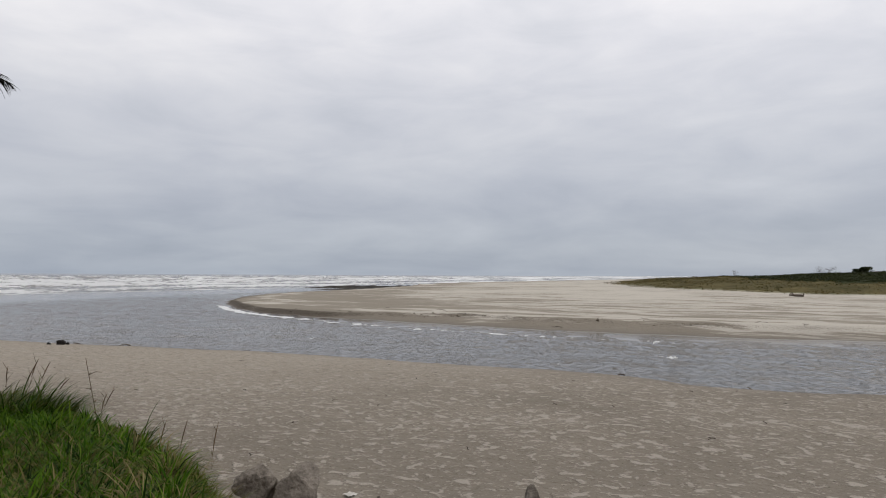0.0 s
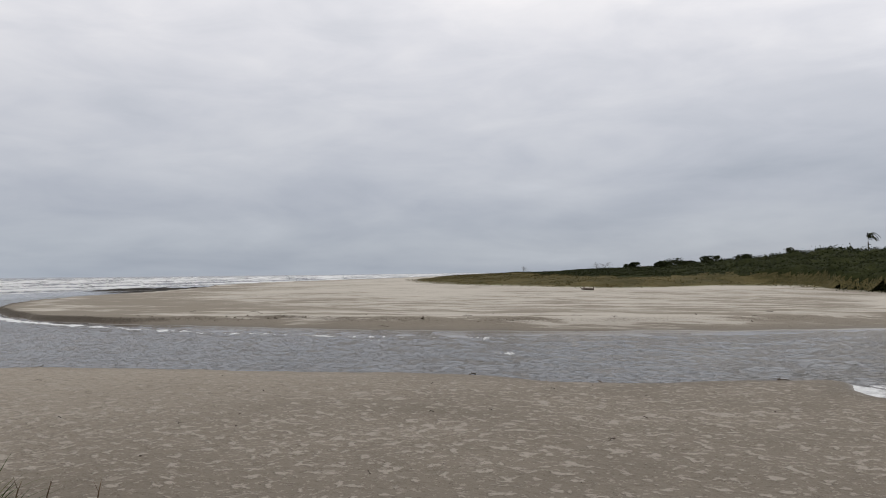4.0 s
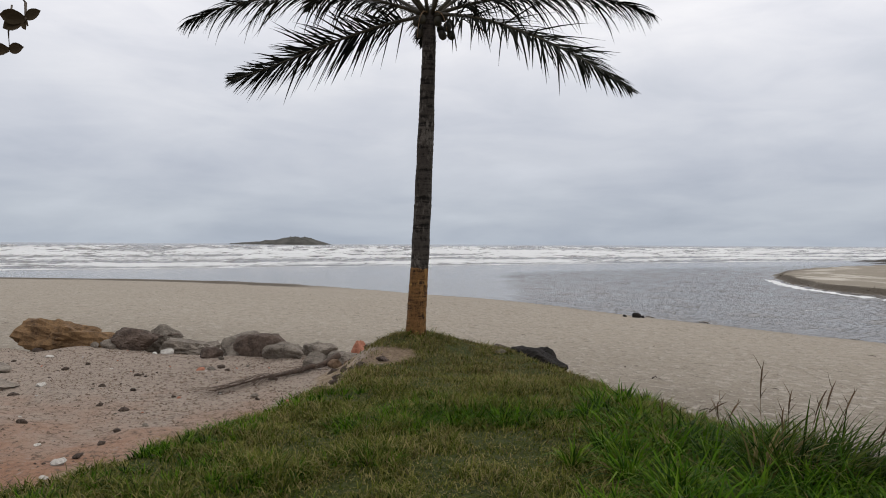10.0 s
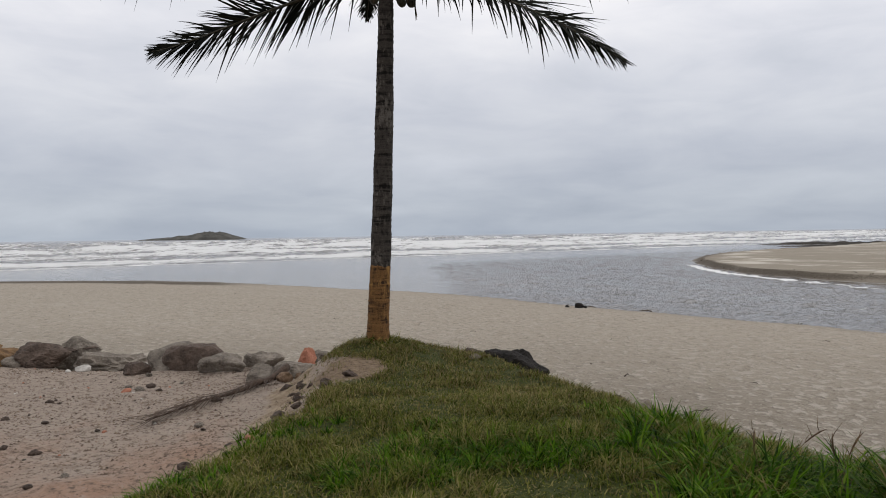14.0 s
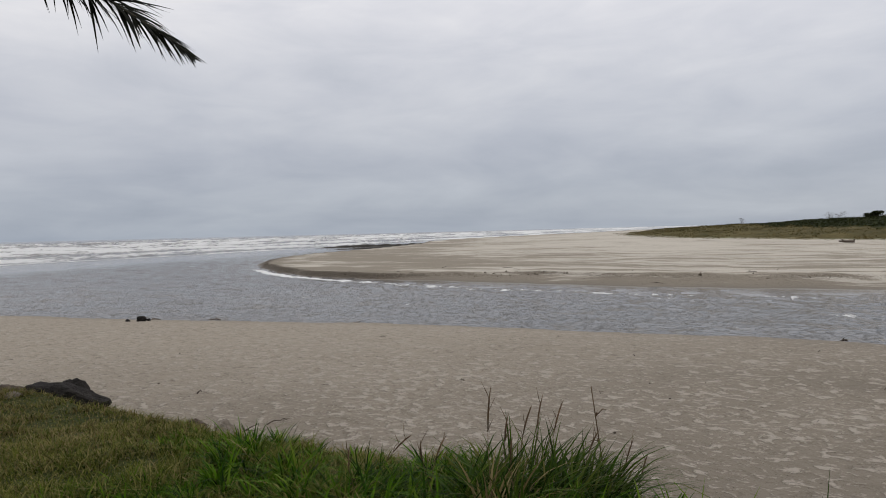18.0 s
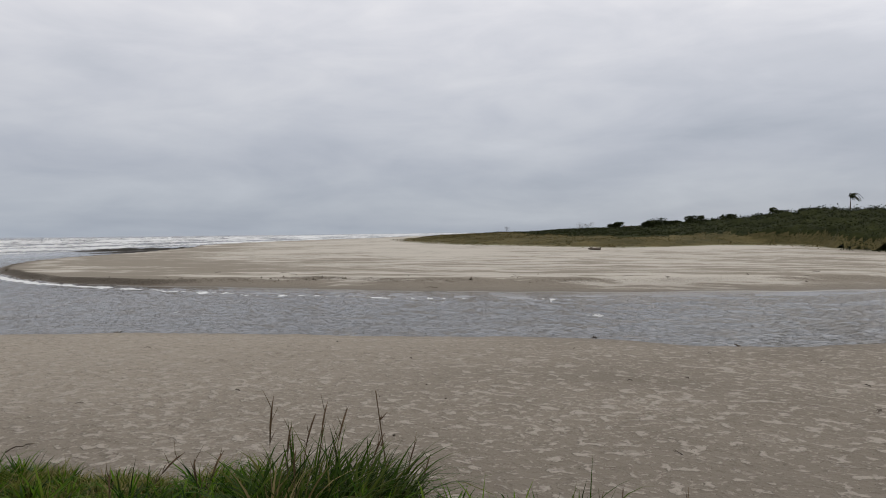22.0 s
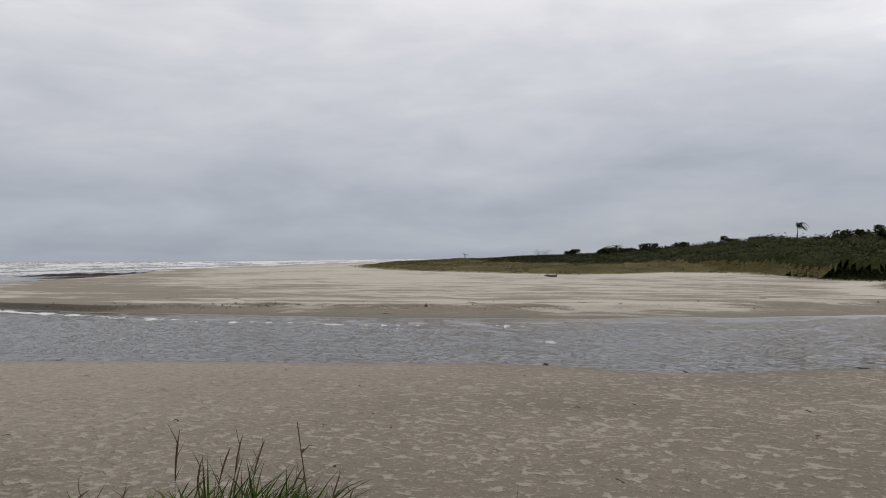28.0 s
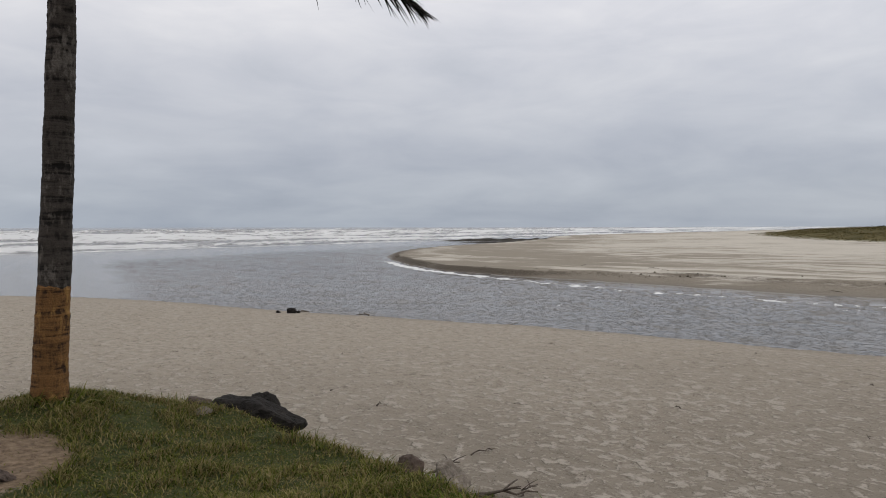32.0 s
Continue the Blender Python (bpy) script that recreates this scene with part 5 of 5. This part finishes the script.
# ---- far shore: scrub, mangrove thicket and skyline trees ----
M_THICKET = foliage("thicket_leaves", [(0.2, (0.013, 0.018, 0.007)), (0.5, (0.027, 0.034, 0.012)), (0.75, (0.046, 0.052, 0.018)), (0.95, (0.078, 0.076, 0.03))], 0.5, 0.05, 0.1)
# darker hull below the leaves; shade inside the thicket is put into its colour
M_SHADE = surface("thicket_inner_shade", (0.014, 0.018, 0.007), (0.042, 0.047, 0.016), 0.4, 0.9, 0.6, 0.3, gloss=0.02)
M_DUNE = foliage("dune_scrub", [(0.2, (0.052, 0.05, 0.02)), (0.5, (0.115, 0.098, 0.038)), (0.8, (0.2, 0.152, 0.072))], 0.7, 0.06, 0.15)
M_TWIGS = foliage("grey_twigs", [(0.2, (0.10, 0.09, 0.075)), (0.8, (0.22, 0.20, 0.17))], 0.8, 1.0, 0.3)
M_BARK = surface("grey_bark", (0.05, 0.04, 0.03), (0.15, 0.125, 0.1), 3.0, 0.9)


M_COVER = surface("dune_scrub_cover", (0.05, 0.047, 0.02), (0.15, 0.122, 0.055), 0.14, 0.9, 0.9, 0.6, fine=1.6, gloss=0.03, detail=8.0)


def canopy(x, y):
    """Height of the scrub and trees over the ground; the share that is thicket."""
    a = np.degrees(np.arctan2(y, x))
    d = np.hypot(x, y)
    q = probe(x, y, "z", "v")
    v = q["v"]
    line = np.interp(a, [-28, -9, -5, 0, 5, 10, 15, 21, 27, 31, 36, 44], [46, 38, 27, 33, 31, 25, 19, 13, 9, 6, 3, 0.5])
    sky = 3.1 + 0.6 * line / 1300 * d
    # a belt of low dune scrub lies before the thicket and widens along the bar
    belt = np.interp(a, [5, 9, 15, 24, 32, 40], [0, 1, 6, 14, 28, 60]) * (0.6 + 0.8 * fbm(x * 0.04, y * 0.04, 113, 3))
    woods = step(0, 1, (v - belt) / np.interp(a, [8, 17], [2.5, 9]))
    lump = fbm(x * 0.16, y * 0.16, 111, 3)
    crown = fbm(x * 0.45, y * 0.45, 112, 2)
    low = (0.3 + 1.0 * step(2, 40, v)) * step(1.5, 8, v + 6 * (fbm(x * 0.3, y * 0.3, 114, 3) - 0.5)) * (0.1 + 1.1 * lump + 0.6 * crown)
    close = step(24, 9, a)
    high = 0.8 + 1.9 * close + np.maximum(step(5, 60, v - belt) * np.maximum(sky - q["z"] - 1.2, 0), step(8, 50, v - belt) * (0.6 + 1.6 * close))
    high = high * (0.36 + 0.72 * lump + 0.56 * crown)
    return low + woods * np.maximum(high - low, 0), q, a, woods, v


aa = np.radians(spaced(-27, (-12, 0.5), (43, 0.14)))
dd = spaced(72, (130, 0.9), (240, 2.4), (520, 7), (900, 40))
A, D = np.meshgrid(aa, dd)
hx, hy = (D * np.cos(A)).ravel(), (D * np.sin(A)).ravel()
h, q, a, woods, v = canopy(hx, hy)
edge = step(-0.2, 1.2, v)
hz = q["z"] + h * edge * 0.9 - 0.25 * (1 - edge) - 0.06
faces = grid_faces(len(aa), len(dd))
land = (v > 0.0)[faces].all(1)
wooded = (woods > 0.45)[faces].all(1)
grown = (v + 6 * (fbm(hx * 0.3, hy * 0.3, 114, 3) - 0.5) > 1.2)[faces].all(1)
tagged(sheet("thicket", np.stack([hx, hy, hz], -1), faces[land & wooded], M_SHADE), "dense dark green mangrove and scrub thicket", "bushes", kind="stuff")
tagged(sheet("dune_scrub", np.stack([hx, hy, hz], -1), faces[land & grown & ~wooded], M_COVER), "lumpy olive-brown scrub on low dunes", "bushes", kind="stuff")


def leaves(x, y, z, size, squash=0.7):
    """Loose leaf clumps: small tilted triangles in pairs."""
    n = len(x)
    c = np.stack([x, y, z], -1)[:, None]
    t = rng.normal(0, 1, (n, 4, 3)) * np.array([1, 1, squash])
    t /= np.linalg.norm(t, axis=2, keepdims=True) + 1e-6
    vs = c + t * size[:, None, None] * rng.uniform(0.5, 1.0, (n, 4, 1))
    fs = (np.arange(n) * 4)[:, None, None] + np.array([(0, 1, 2), (0, 2, 3)])[None]
    return vs.reshape(-1, 3), fs.reshape(-1, 3)


n = 470000
a0 = np.radians(rng.uniform(-14, 43, n))
d0 = 74 + 330 * rng.random(n) ** 2.0
lx, ly = d0 * np.cos(a0), d0 * np.sin(a0)
h, q, a, woods, v = canopy(lx, ly)
tall = (v > -0.3) & (h > 0.9) & (woods > 0.2 + 0.4 * rng.random(n))
lx, ly, hh, zz, d0 = lx[tall], ly[tall], h[tall], q["z"][tall], d0[tall]
lift = np.where(rng.random(len(lx)) < 0.6, 1.0, rng.random(len(lx)))
foot = 30000
fa = np.radians(rng.uniform(-14, 26, foot * 4))
fd = rng.uniform(78, 200, foot * 4)
fx, fy = fd * np.cos(fa), fd * np.sin(fa)
fv = probe(fx, fy, "v", "z")
near_foot = (fv["v"] > -1.2) & (fv["v"] < 4.0) & (np.degrees(fa) < 9)
fx, fy, fz, fd = fx[near_foot], fy[near_foot], fv["z"][near_foot], fd[near_foot]
lx, ly, zz, d0 = np.concatenate([lx, fx]), np.concatenate([ly, fy]), np.concatenate([zz, fz]), np.concatenate([d0, fd])
hh, lift = np.concatenate([hh, np.full(len(fx), 1.6)]), np.concatenate([lift, rng.random(len(fx)) ** 1.5])
vs, fs = leaves(lx, ly, zz + hh * (0.93 * lift + rng.normal(0, 0.05, len(lx))), (0.10 + 0.11 * rng.random(len(lx))) * np.clip(d0 / 110, 0.8, 2.2))
tagged(sheet("thicket_leaves", vs, fs, M_THICKET, smooth=False), "glossy dark green leaves of the thicket", "bushes", kind="stuff")

# low yellow-green dune plants along the edge of the bare sand
n = 150000
a0 = np.radians(rng.uniform(10, 42, n))
d0 = 85 + 230 * rng.random(n) ** 1.7
lx, ly = d0 * np.cos(a0), d0 * np.sin(a0)
h, q, a, woods, v = canopy(lx, ly)
patchy = fbm(lx * 0.25, ly * 0.25, 121, 3)
ok = (v > -3.0) & (woods < 0.6) & (rng.random(n) < np.where(v < 2.5, 0.06 + 0.5 * step(0.5, 0.62, patchy) * step(-3.0, 2, v), 0.10 + 0.3 * step(0.42, 0.6, patchy)))
lx, ly, lz, d0, v, h = lx[ok], ly[ok], q["z"][ok], d0[ok], v[ok], h[ok]
m = len(lx)
lift = np.where(v > 2.0, h * 0.9, 0.05) + (0.1 + 0.3 * patchy[ok]) * rng.random(m)
v, f = leaves(lx, ly, lz + lift, (0.10 + 0.12 * rng.random(m)) * np.clip(d0 / 120, 0.8, 2.2), 0.6)
tagged(sheet("dune_plants", v, f, M_DUNE, smooth=False), "low yellow-green dune plants on the sand bar", "dune plants", kind="stuff")


def far_tree(x, y, top, wide, seed, label, bare=False):
    """A tree on the skyline: tapered trunk, limbs and an uneven crown of leaf clumps."""
    g = np.random.default_rng(seed)
    r = random.Random(seed)
    z0 = ground_z(x, y)
    tall = top - z0
    e = thing("tree", (x, y, z0 - 0.1), label, "tree", "trees on the far shore")
    lean = r.uniform(-0.06, 0.06) * tall
    trunk = bez((0, 0, 0), (0, 0, tall * 0.3), (lean, lean, tall * 0.5), (lean, lean * 0.5, tall * 0.8), 8)
    part("trunk", tube(trunk, [0.035 * tall * (1 - 0.09 * k) for k in range(9)], 7), M_BARK, e)
    cs = []
    for k in range(7):
        p = trunk[r.randrange(4, 9)]
        an = r.uniform(0, 6.28)
        reach = wide * r.uniform(0.25, 0.5)
        qv = p + Vector((math.cos(an) * reach, math.sin(an) * reach, tall * r.uniform(0.03, 0.2)))
        part("limb", tube([p, p.lerp(qv, 0.5) + Vector((0, 0, 0.1)), qv], [0.014 * tall, 0.01 * tall, 0.004 * tall], 5), M_BARK, e)
        cs.append((qv, wide * r.uniform(0.14, 0.27)))
    cs.append((trunk[-1] + Vector((0, 0, tall * 0.08)), wide * 0.26))
    px, py, pz = [], [], []
    per = 60 if bare else 150
    for c, rad in cs:
        d = g.normal(0, 1, (per, 3))
        d /= np.linalg.norm(d, axis=1, keepdims=True)
        d *= rad * g.random((per, 1)) ** 0.35
        px.append(c.x + d[:, 0]), py.append(c.y + d[:, 1]), pz.append(np.minimum(c.z + d[:, 2] * 0.7, tall + 0.1))
    px, py, pz = map(np.concatenate, (px, py, pz))
    vs, fs = leaves(px, py, pz, g.uniform(0.25, 0.6, len(px)) * (0.22 if bare else 1) * max(1.0, tall / 8))
    sheet("crown", vs, fs, M_TWIGS if bare else M_THICKET, e, smooth=False)
    return e


def polar(az, dist):
    return dist * math.cos(radians(az)), dist * math.sin(radians(az))


# bearing (degrees from east), distance, height of the top over the horizon in thousandths of the distance, width
TREES = [(31.6, 330, 7.5, 4), (26.0, 300, 12.5, 5), (25.3, 310, 12, 4.5), (23.2, 290, 11, 6), (20.0, 280, 16, 8), (17.6, 260, 18, 7), (15.6, 250, 19.5, 6), (13.4, 240, 20, 6), (11.7, 230, 23, 7), (10.3, 235, 25, 6), (9.3, 230, 25.5, 7),
         (6.3, 225, 27, 6), (4.6, 215, 32, 8), (3.4, 225, 31, 7), (2.2, 220, 33, 6), (0.6, 210, 31, 8), (-1.1, 215, 32, 6), (-2.3, 210, 30.5, 7), (-3.6, 220, 27, 6), (-5.2, 230, 24, 7), (-7.0, 240, 29, 8), (-8.6, 250, 30, 8), (-10.4, 260, 33, 9), (-12.5, 260, 36, 9)]
r = random.Random(77)
for k in range(30):
    az = -12.5 + 1.16 * k + r.uniform(-0.4, 0.4)
    TREES.append((az, r.uniform(215, 275), float(np.interp(az, [-13, -9, -5, 0, 5, 10, 15, 21], [35, 30, 22, 26, 25, 21, 16, 12])) * r.uniform(0.86, 1.04), r.uniform(3.5, 6)))
for i, (az, dist, up_k, wide) in enumerate(TREES):
    x, y = polar(az, dist)
    bare = i < 3
    far_tree(x, y, 3.15 + up_k / 1000 * dist, wide, 300 + i, "sparse windswept tree on the far dune" if bare else "rounded dark green tree rising over the thicket", bare)


def far_palm(az, dist, top_k, seed, label):
    x, y = polar(az, dist)
    r = random.Random(seed)
    z0 = ground_z(x, y)
    tall = 3.15 + top_k / 1000 * dist - z0
    e = thing("palm_tree", (x, y, z0 - 0.1), label, "palm tree", "palms on the far shore")
    part("trunk", tube([Vector((0.02 * tall * math.sin(k), 0, tall * 0.86 * k / 6)) for k in range(7)], [0.22 - 0.014 * k for k in range(7)], 7), M_BARK, e)
    c = Vector((0, 0, tall * 0.86))
    for k in range(13):
        an = k * 2.4 + r.uniform(-0.3, 0.3)
        ln = r.uniform(2.2, 3.1)
        d = Vector((math.cos(an) * 0.45, math.sin(an) * 0.55 - 0.55, 0))
        start = Vector((math.cos(an) * 0.3, math.sin(an) * 0.5, 0))
        rise = r.uniform(0.2, 1.7)
        line = bez(c, c + start + Vector((0, 0, rise)), c + d * ln * 0.55 + Vector((0, 0, rise * 1.25)), c + d * ln + Vector((0, 0, rise * 0.6 - 1.4)), 9)
        d = d.normalized()
        st = part("frond", tube(line, [0.05 - 0.004 * j for j in range(10)], 4), M_BARK, e)
        vs, fs = [], []
        for j in range(1, 9):
            for side in (-1, 1):
                for w in range(2):
                    p = line[j].lerp(line[j + 1], w * 0.5)
                    lat = Vector((-d.y, d.x, 0)) * side
                    b0 = len(vs)
                    tipv = p + lat * 0.55 + d * 0.35 + Vector((0, 0, -0.45))
                    vs += [tuple(p + d * 0.09), tuple(p - d * 0.09), tuple(tipv)]
                    fs.append((b0, b0 + 1, b0 + 2))
        tagged(sheet("foliage", vs, fs, M_THICKET, st, smooth=False), kind="stuff")
    return e


far_palm(7.6, 250, 45, 401, "slender windblown palm above the far thicket")
far_palm(-5.9, 260, 34, 402, "small palm above the far thicket")
far_palm(2.9, 230, 39, 403, "low palm among trees of the far shore")
far_palm(12.6, 260, 28, 404, "low palm among trees of the far shore")

# a house roof among the dunes
hx0, hy0 = polar(22.0, 330)
house = thing("house", (hx0, hy0, ground_z(hx0, hy0)), "far low house with a brown roof", "house", turn=22)
bm = bmesh.new()
bmesh.ops.create_cube(bm, size=1.0)
for vv in bm.verts:
    vv.co = Vector((vv.co.x * 7, vv.co.y * 9, vv.co.z * 2.6 + 1.2))
part("wall", bm, M_PALE, house, smooth=False)
bm = bmesh.new()
vts = [bm.verts.new(c) for c in ((-4, -5, 2.5), (4, -5, 2.5), (4, 5, 2.5), (-4, 5, 2.5), (0, -4, 3.5), (0, 4, 3.5))]
for fidx in ((0, 1, 4), (1, 2, 5, 4), (2, 3, 5), (3, 0, 4, 5), (3, 2, 1, 0)):
    bm.faces.new([vts[i] for i in fidx])
part("roof", bm, M_BROWN, house, smooth=False)

# ---- on the sand bar ----
M_WETBANK = surface("dark_wet_sand", (0.012, 0.011, 0.009), (0.05, 0.044, 0.035), 0.6, 0.8, 0.7, 0.1)
for start, end, tall, half in (((76, 156), (104, 146), 0.55, 1.4), ((68, 134), (96, 128), 0.38, 1.1)):
    n = 60
    ridge_line = bez((*start, 0), (start[0] * 0.7 + end[0] * 0.3 + 2, start[1] * 0.7 + end[1] * 0.3 - 2, 0), (start[0] * 0.3 + end[0] * 0.7 + 2, start[1] * 0.3 + end[1] * 0.7 - 1, 0), (*end, 0), n)
    vs, fs = [], []
    for i, p in enumerate(ridge_line):
        t = (ridge_line[min(i + 1, n)] - ridge_line[max(i - 1, 0)]).normalized()
        nrm = Vector((t.y, -t.x, 0))
        taper = min(1, i / 14, (n - i) / 8)
        for j in range(9):
            s = j / 4 - 1
            k = (1 - s**4) * taper * tall * (0.8 + 0.5 * noise.noise(Vector((i * 0.35, j * 0.5, tall))))
            qv = p + nrm * s * half
            vs.append((qv.x, qv.y, k - 0.05))
        if i:
            b0 = (i - 1) * 9
            fs += [(b0 + j, b0 + j + 1, b0 + j + 10, b0 + j + 9) for j in range(8)]
    tagged(sheet("mud_bank", vs, fs, M_WETBANK), "low dark bank of wet mud and weed by the sea", "mud bank", kind="structure")

# crumbled edge of the bar: lumps of damp sand fallen from the little scarp
n = 90000
cx, cy = rng.uniform(22, 100, n), rng.uniform(-2, 72, n)
cx[:14000], cy[:14000] = rng.uniform(16, 29, 14000), rng.uniform(-6, 0.5, 14000)
cq = relief(cx, cy)
off = cq["off"]
along = np.interp(cy, [20, 34, 60], [0.05, 0.6, 1.0]) * step(0.3, 0.6, fbm(cx * 0.22, cy * 0.22, 143, 3))
# added clods also stand in for the dark undercut at cove and bluff
cove = (cx > 58) & (cy < 14) & (cq["s"] > 0.1) & (cq["s"] < 1.6)
face = signed(BLUFF, cx, cy) + (fbm(cx * 1.1, cy * 1.1, 85) - 0.5) * 0.5
face = (face > -0.34) & (face < -0.04) & (cx < 29)
ok = (face & (rng.random(n) < 0.9)) | (cq["spit"] > 0.5) & ((rng.random(n) < along * np.exp(-((off + 0.15) / 0.4) ** 2)) | (cove & (rng.random(n) < 0.55)))
cx, cy, cz, cove, face = cx[ok], cy[ok], cq["z"][ok], cove[ok], face[ok]
cs = (0.03 + 0.13 * rng.random(len(cx)) ** 2) * np.where(cove, 1.3, 1.0)
verts = np.stack([cx, cy, cz], -1)[:, None] + (np.array([(1, 0, -0.3), (-0.5, 0.87, -0.3), (-0.5, -0.87, -0.3), (0, 0, 0.75)])[None] * rng.uniform(0.5, 1.3, (len(cx), 4, 3))) * cs[:, None, None]
faces = (np.arange(len(cx)) * 4)[:, None, None] + np.array([(0, 1, 2), (0, 3, 1), (1, 3, 2), (2, 3, 0)])[None]
M_CLODS = surface("damp_sand_clods", (0.06, 0.05, 0.037), (0.19, 0.16, 0.125), 1.5, 0.95, gloss=0.05)
tagged(sheet("sand_clods", verts.reshape(-1, 3), faces.reshape(-1, 3), M_CLODS, smooth=False), "brown crumbs of damp sand along the bar's scarp", "sand clods", kind="stuff")

LOG = (87.4, 42.4)
drift = thing("driftwood_log", (*LOG, ground_z(*LOG)), "dark driftwood log on the pale sand bar", "driftwood", turn=115)
part("log", tube([(-0.8, 0, 0.1), (-0.4, 0.05, 0.14), (0.2, 0, 0.16), (0.8, -0.1, 0.2)], [0.15, 0.16, 0.14, 0.08], 9), M_WOOD, drift)
part("root_stub", tube([(-0.7, 0, 0.15), (-0.8, 0.1, 0.35), (-0.75, 0.2, 0.5)], [0.1, 0.07, 0.03], 7), M_WOOD, drift)
part("branch_stub", tube([(0.3, 0, 0.25), (0.6, 0.2, 0.5)], [0.08, 0.04], 6), M_WOOD, drift)
r = random.Random(41)
for i in range(14):
    t = r.random()
    x = np.interp(t, [0, 0.25, 0.5, 0.75, 1], [25.5, 27.6, 31, 37, 47]) + r.uniform(0.5, 7)
    y = np.interp(t, [0, 0.25, 0.5, 0.75, 1], [44, 30, 22, 12, 4]) + r.uniform(0, 5)
    twig("twig", x, y, r.uniform(0.3, 0.8), r.uniform(0, 180), 500 + i, "dark stick washed up on the sand bar", thick=r.uniform(0.01, 0.02), fork=1)

# ---- island on the horizon ----
isx, isy = np.meshgrid(np.linspace(-1, 1, 240), np.linspace(-1, 1, 40))
fx = isx.ravel()
prof = np.interp(fx, [-1, -0.93, -0.6, -0.4, -0.28, -0.1, 0.05, 0.25, 0.45, 0.7, 0.9, 1], [0, 2.2, 4.2, 5.2, 7.6, 7.0, 10.2, 12.6, 12.2, 7.0, 2.6, 0])
iz = 1.25 * prof * np.sqrt(np.clip(1 - isy.ravel() ** 2, 0, 1)) * (0.72 + 0.56 * fbm(fx * 16, isy.ravel() * 6, 131, 5)) - 0.6
M_ISLE = surface("island_rock_and_scrub", (0.03, 0.032, 0.028), (0.115, 0.11, 0.098), 0.08, 0.9, 0.8, 1.5)
isle = sheet("island", np.stack([fx * 103, isy.ravel() * 45, iz], -1), grid_faces(240, 40), M_ISLE)
isle.matrix_world = pose(-391, 1452, 0, 0, 0, 15)
tagged(isle, "low dark rocky island covered with scrub", "island", kind="structure")

# ---- tree beside the mound whose drooping twig hangs into view ----
tx, ty = -7.4, 1.2
almond = thing("almond_tree", (tx, ty, ground_z(tx, ty) - 0.05), "small tree with drooping twigs and dry leaves", "tree")
tb = Vector((tx, ty, ground_z(tx, ty) - 0.05))
tr = bez((0, 0, 0), (0.1, 0.1, 1.6), (0.1, 0.3, 3.0), (0.5, 0.7, 4.6), 10)
part("trunk", tube(tr, [0.14 - 0.008 * k for k in range(11)], 9), M_BARK, almond)
M_DRYLEAF = foliage("dry_broad_leaf", [(0.2, (0.02, 0.018, 0.012)), (0.8, (0.07, 0.05, 0.03))], 0.6, 2.0, 0.1)
r = random.Random(51)


def broad_leaf(p, d, size, owner):
    d = Vector(d).normalized()
    s = d.cross(Vector((0.3, 1, 0.2))).normalized()
    nn = d.cross(s)
    vs, fs = [], []
    for k in range(6):
        e = k / 5
        w = size * 0.32 * math.sin(math.pi * min(1, 0.08 + 0.92 * e)) ** 0.8
        c = p + d * size * e + nn * size * 0.25 * e * e
        vs += [tuple(c + s * w + nn * w * 0.6), tuple(c), tuple(c - s * w + nn * w * 0.6)]
        if k:
            b0 = 3 * (k - 1)
            fs += [(b0, b0 + 1, b0 + 4, b0 + 3), (b0 + 1, b0 + 2, b0 + 5, b0 + 4)]
    sheet("leaf", vs, fs, M_DRYLEAF, owner, smooth=True)


BOUGHS = [((-4.22, 6.3, 5.13), (-5.3, 5.4, 6.7)), ((-9.6, 3.0, 5.6), (-8.5, 2.2, 6.0)), ((-8.8, -1.0, 5.8), (-8.2, 0.2, 6.2)), ((-6.6, 3.9, 6.3), (-6.9, 2.6, 6.4)), ((-5.6, -0.4, 6.0), (-6.6, 0.6, 6.3))]
for j, (tip, knee) in enumerate(BOUGHS):
    line = bez(tr[8], Vector(knee) - tb - Vector((0.6, 0.5, 0.2)), Vector(knee) - tb, Vector(tip) - tb, 12)
    limb = part("limb", tube(line, [0.05 - 0.0036 * k for k in range(13)], 6), M_BARK, almond)
    if j == 0:
        e0 = line[-1]
        part("twig", tube([e0, e0 + Vector((0.0, 0, -0.13)), e0 + Vector((0.02, 0, -0.2))], [0.012, 0.01, 0.006], 5), M_BARK, limb)
        for dv, sz in (((0.5, 0.1, 0.25), 0.15), ((-0.6, 0.1, -0.25), 0.2), ((0.2, -0.1, -0.5), 0.12), ((-0.5, 0, 0.1), 0.2)):
            broad_leaf(e0 + Vector((0.0, 0, -0.14)), dv, sz, limb)
        part("twig", tube([e0 + Vector((-0.12, 0, -0.02)), e0 + Vector((-0.15, 0, -0.25)), e0 + Vector((-0.14, 0, -0.4))], [0.008, 0.007, 0.005], 5), M_BARK, limb)
        broad_leaf(e0 + Vector((-0.14, 0, -0.4)), (0.8, 0, 0.1), 0.15, limb)
        broad_leaf(e0 + Vector((-0.14, 0, -0.4)), (-0.6, 0, 0.05), 0.18, limb)
    else:
        for k in range(16):
            p = line[r.randrange(6, 13)]
            broad_leaf(p, (r.gauss(0, 1), r.gauss(0, 1), r.uniform(-0.8, 0.3)), r.uniform(0.12, 0.2), limb)
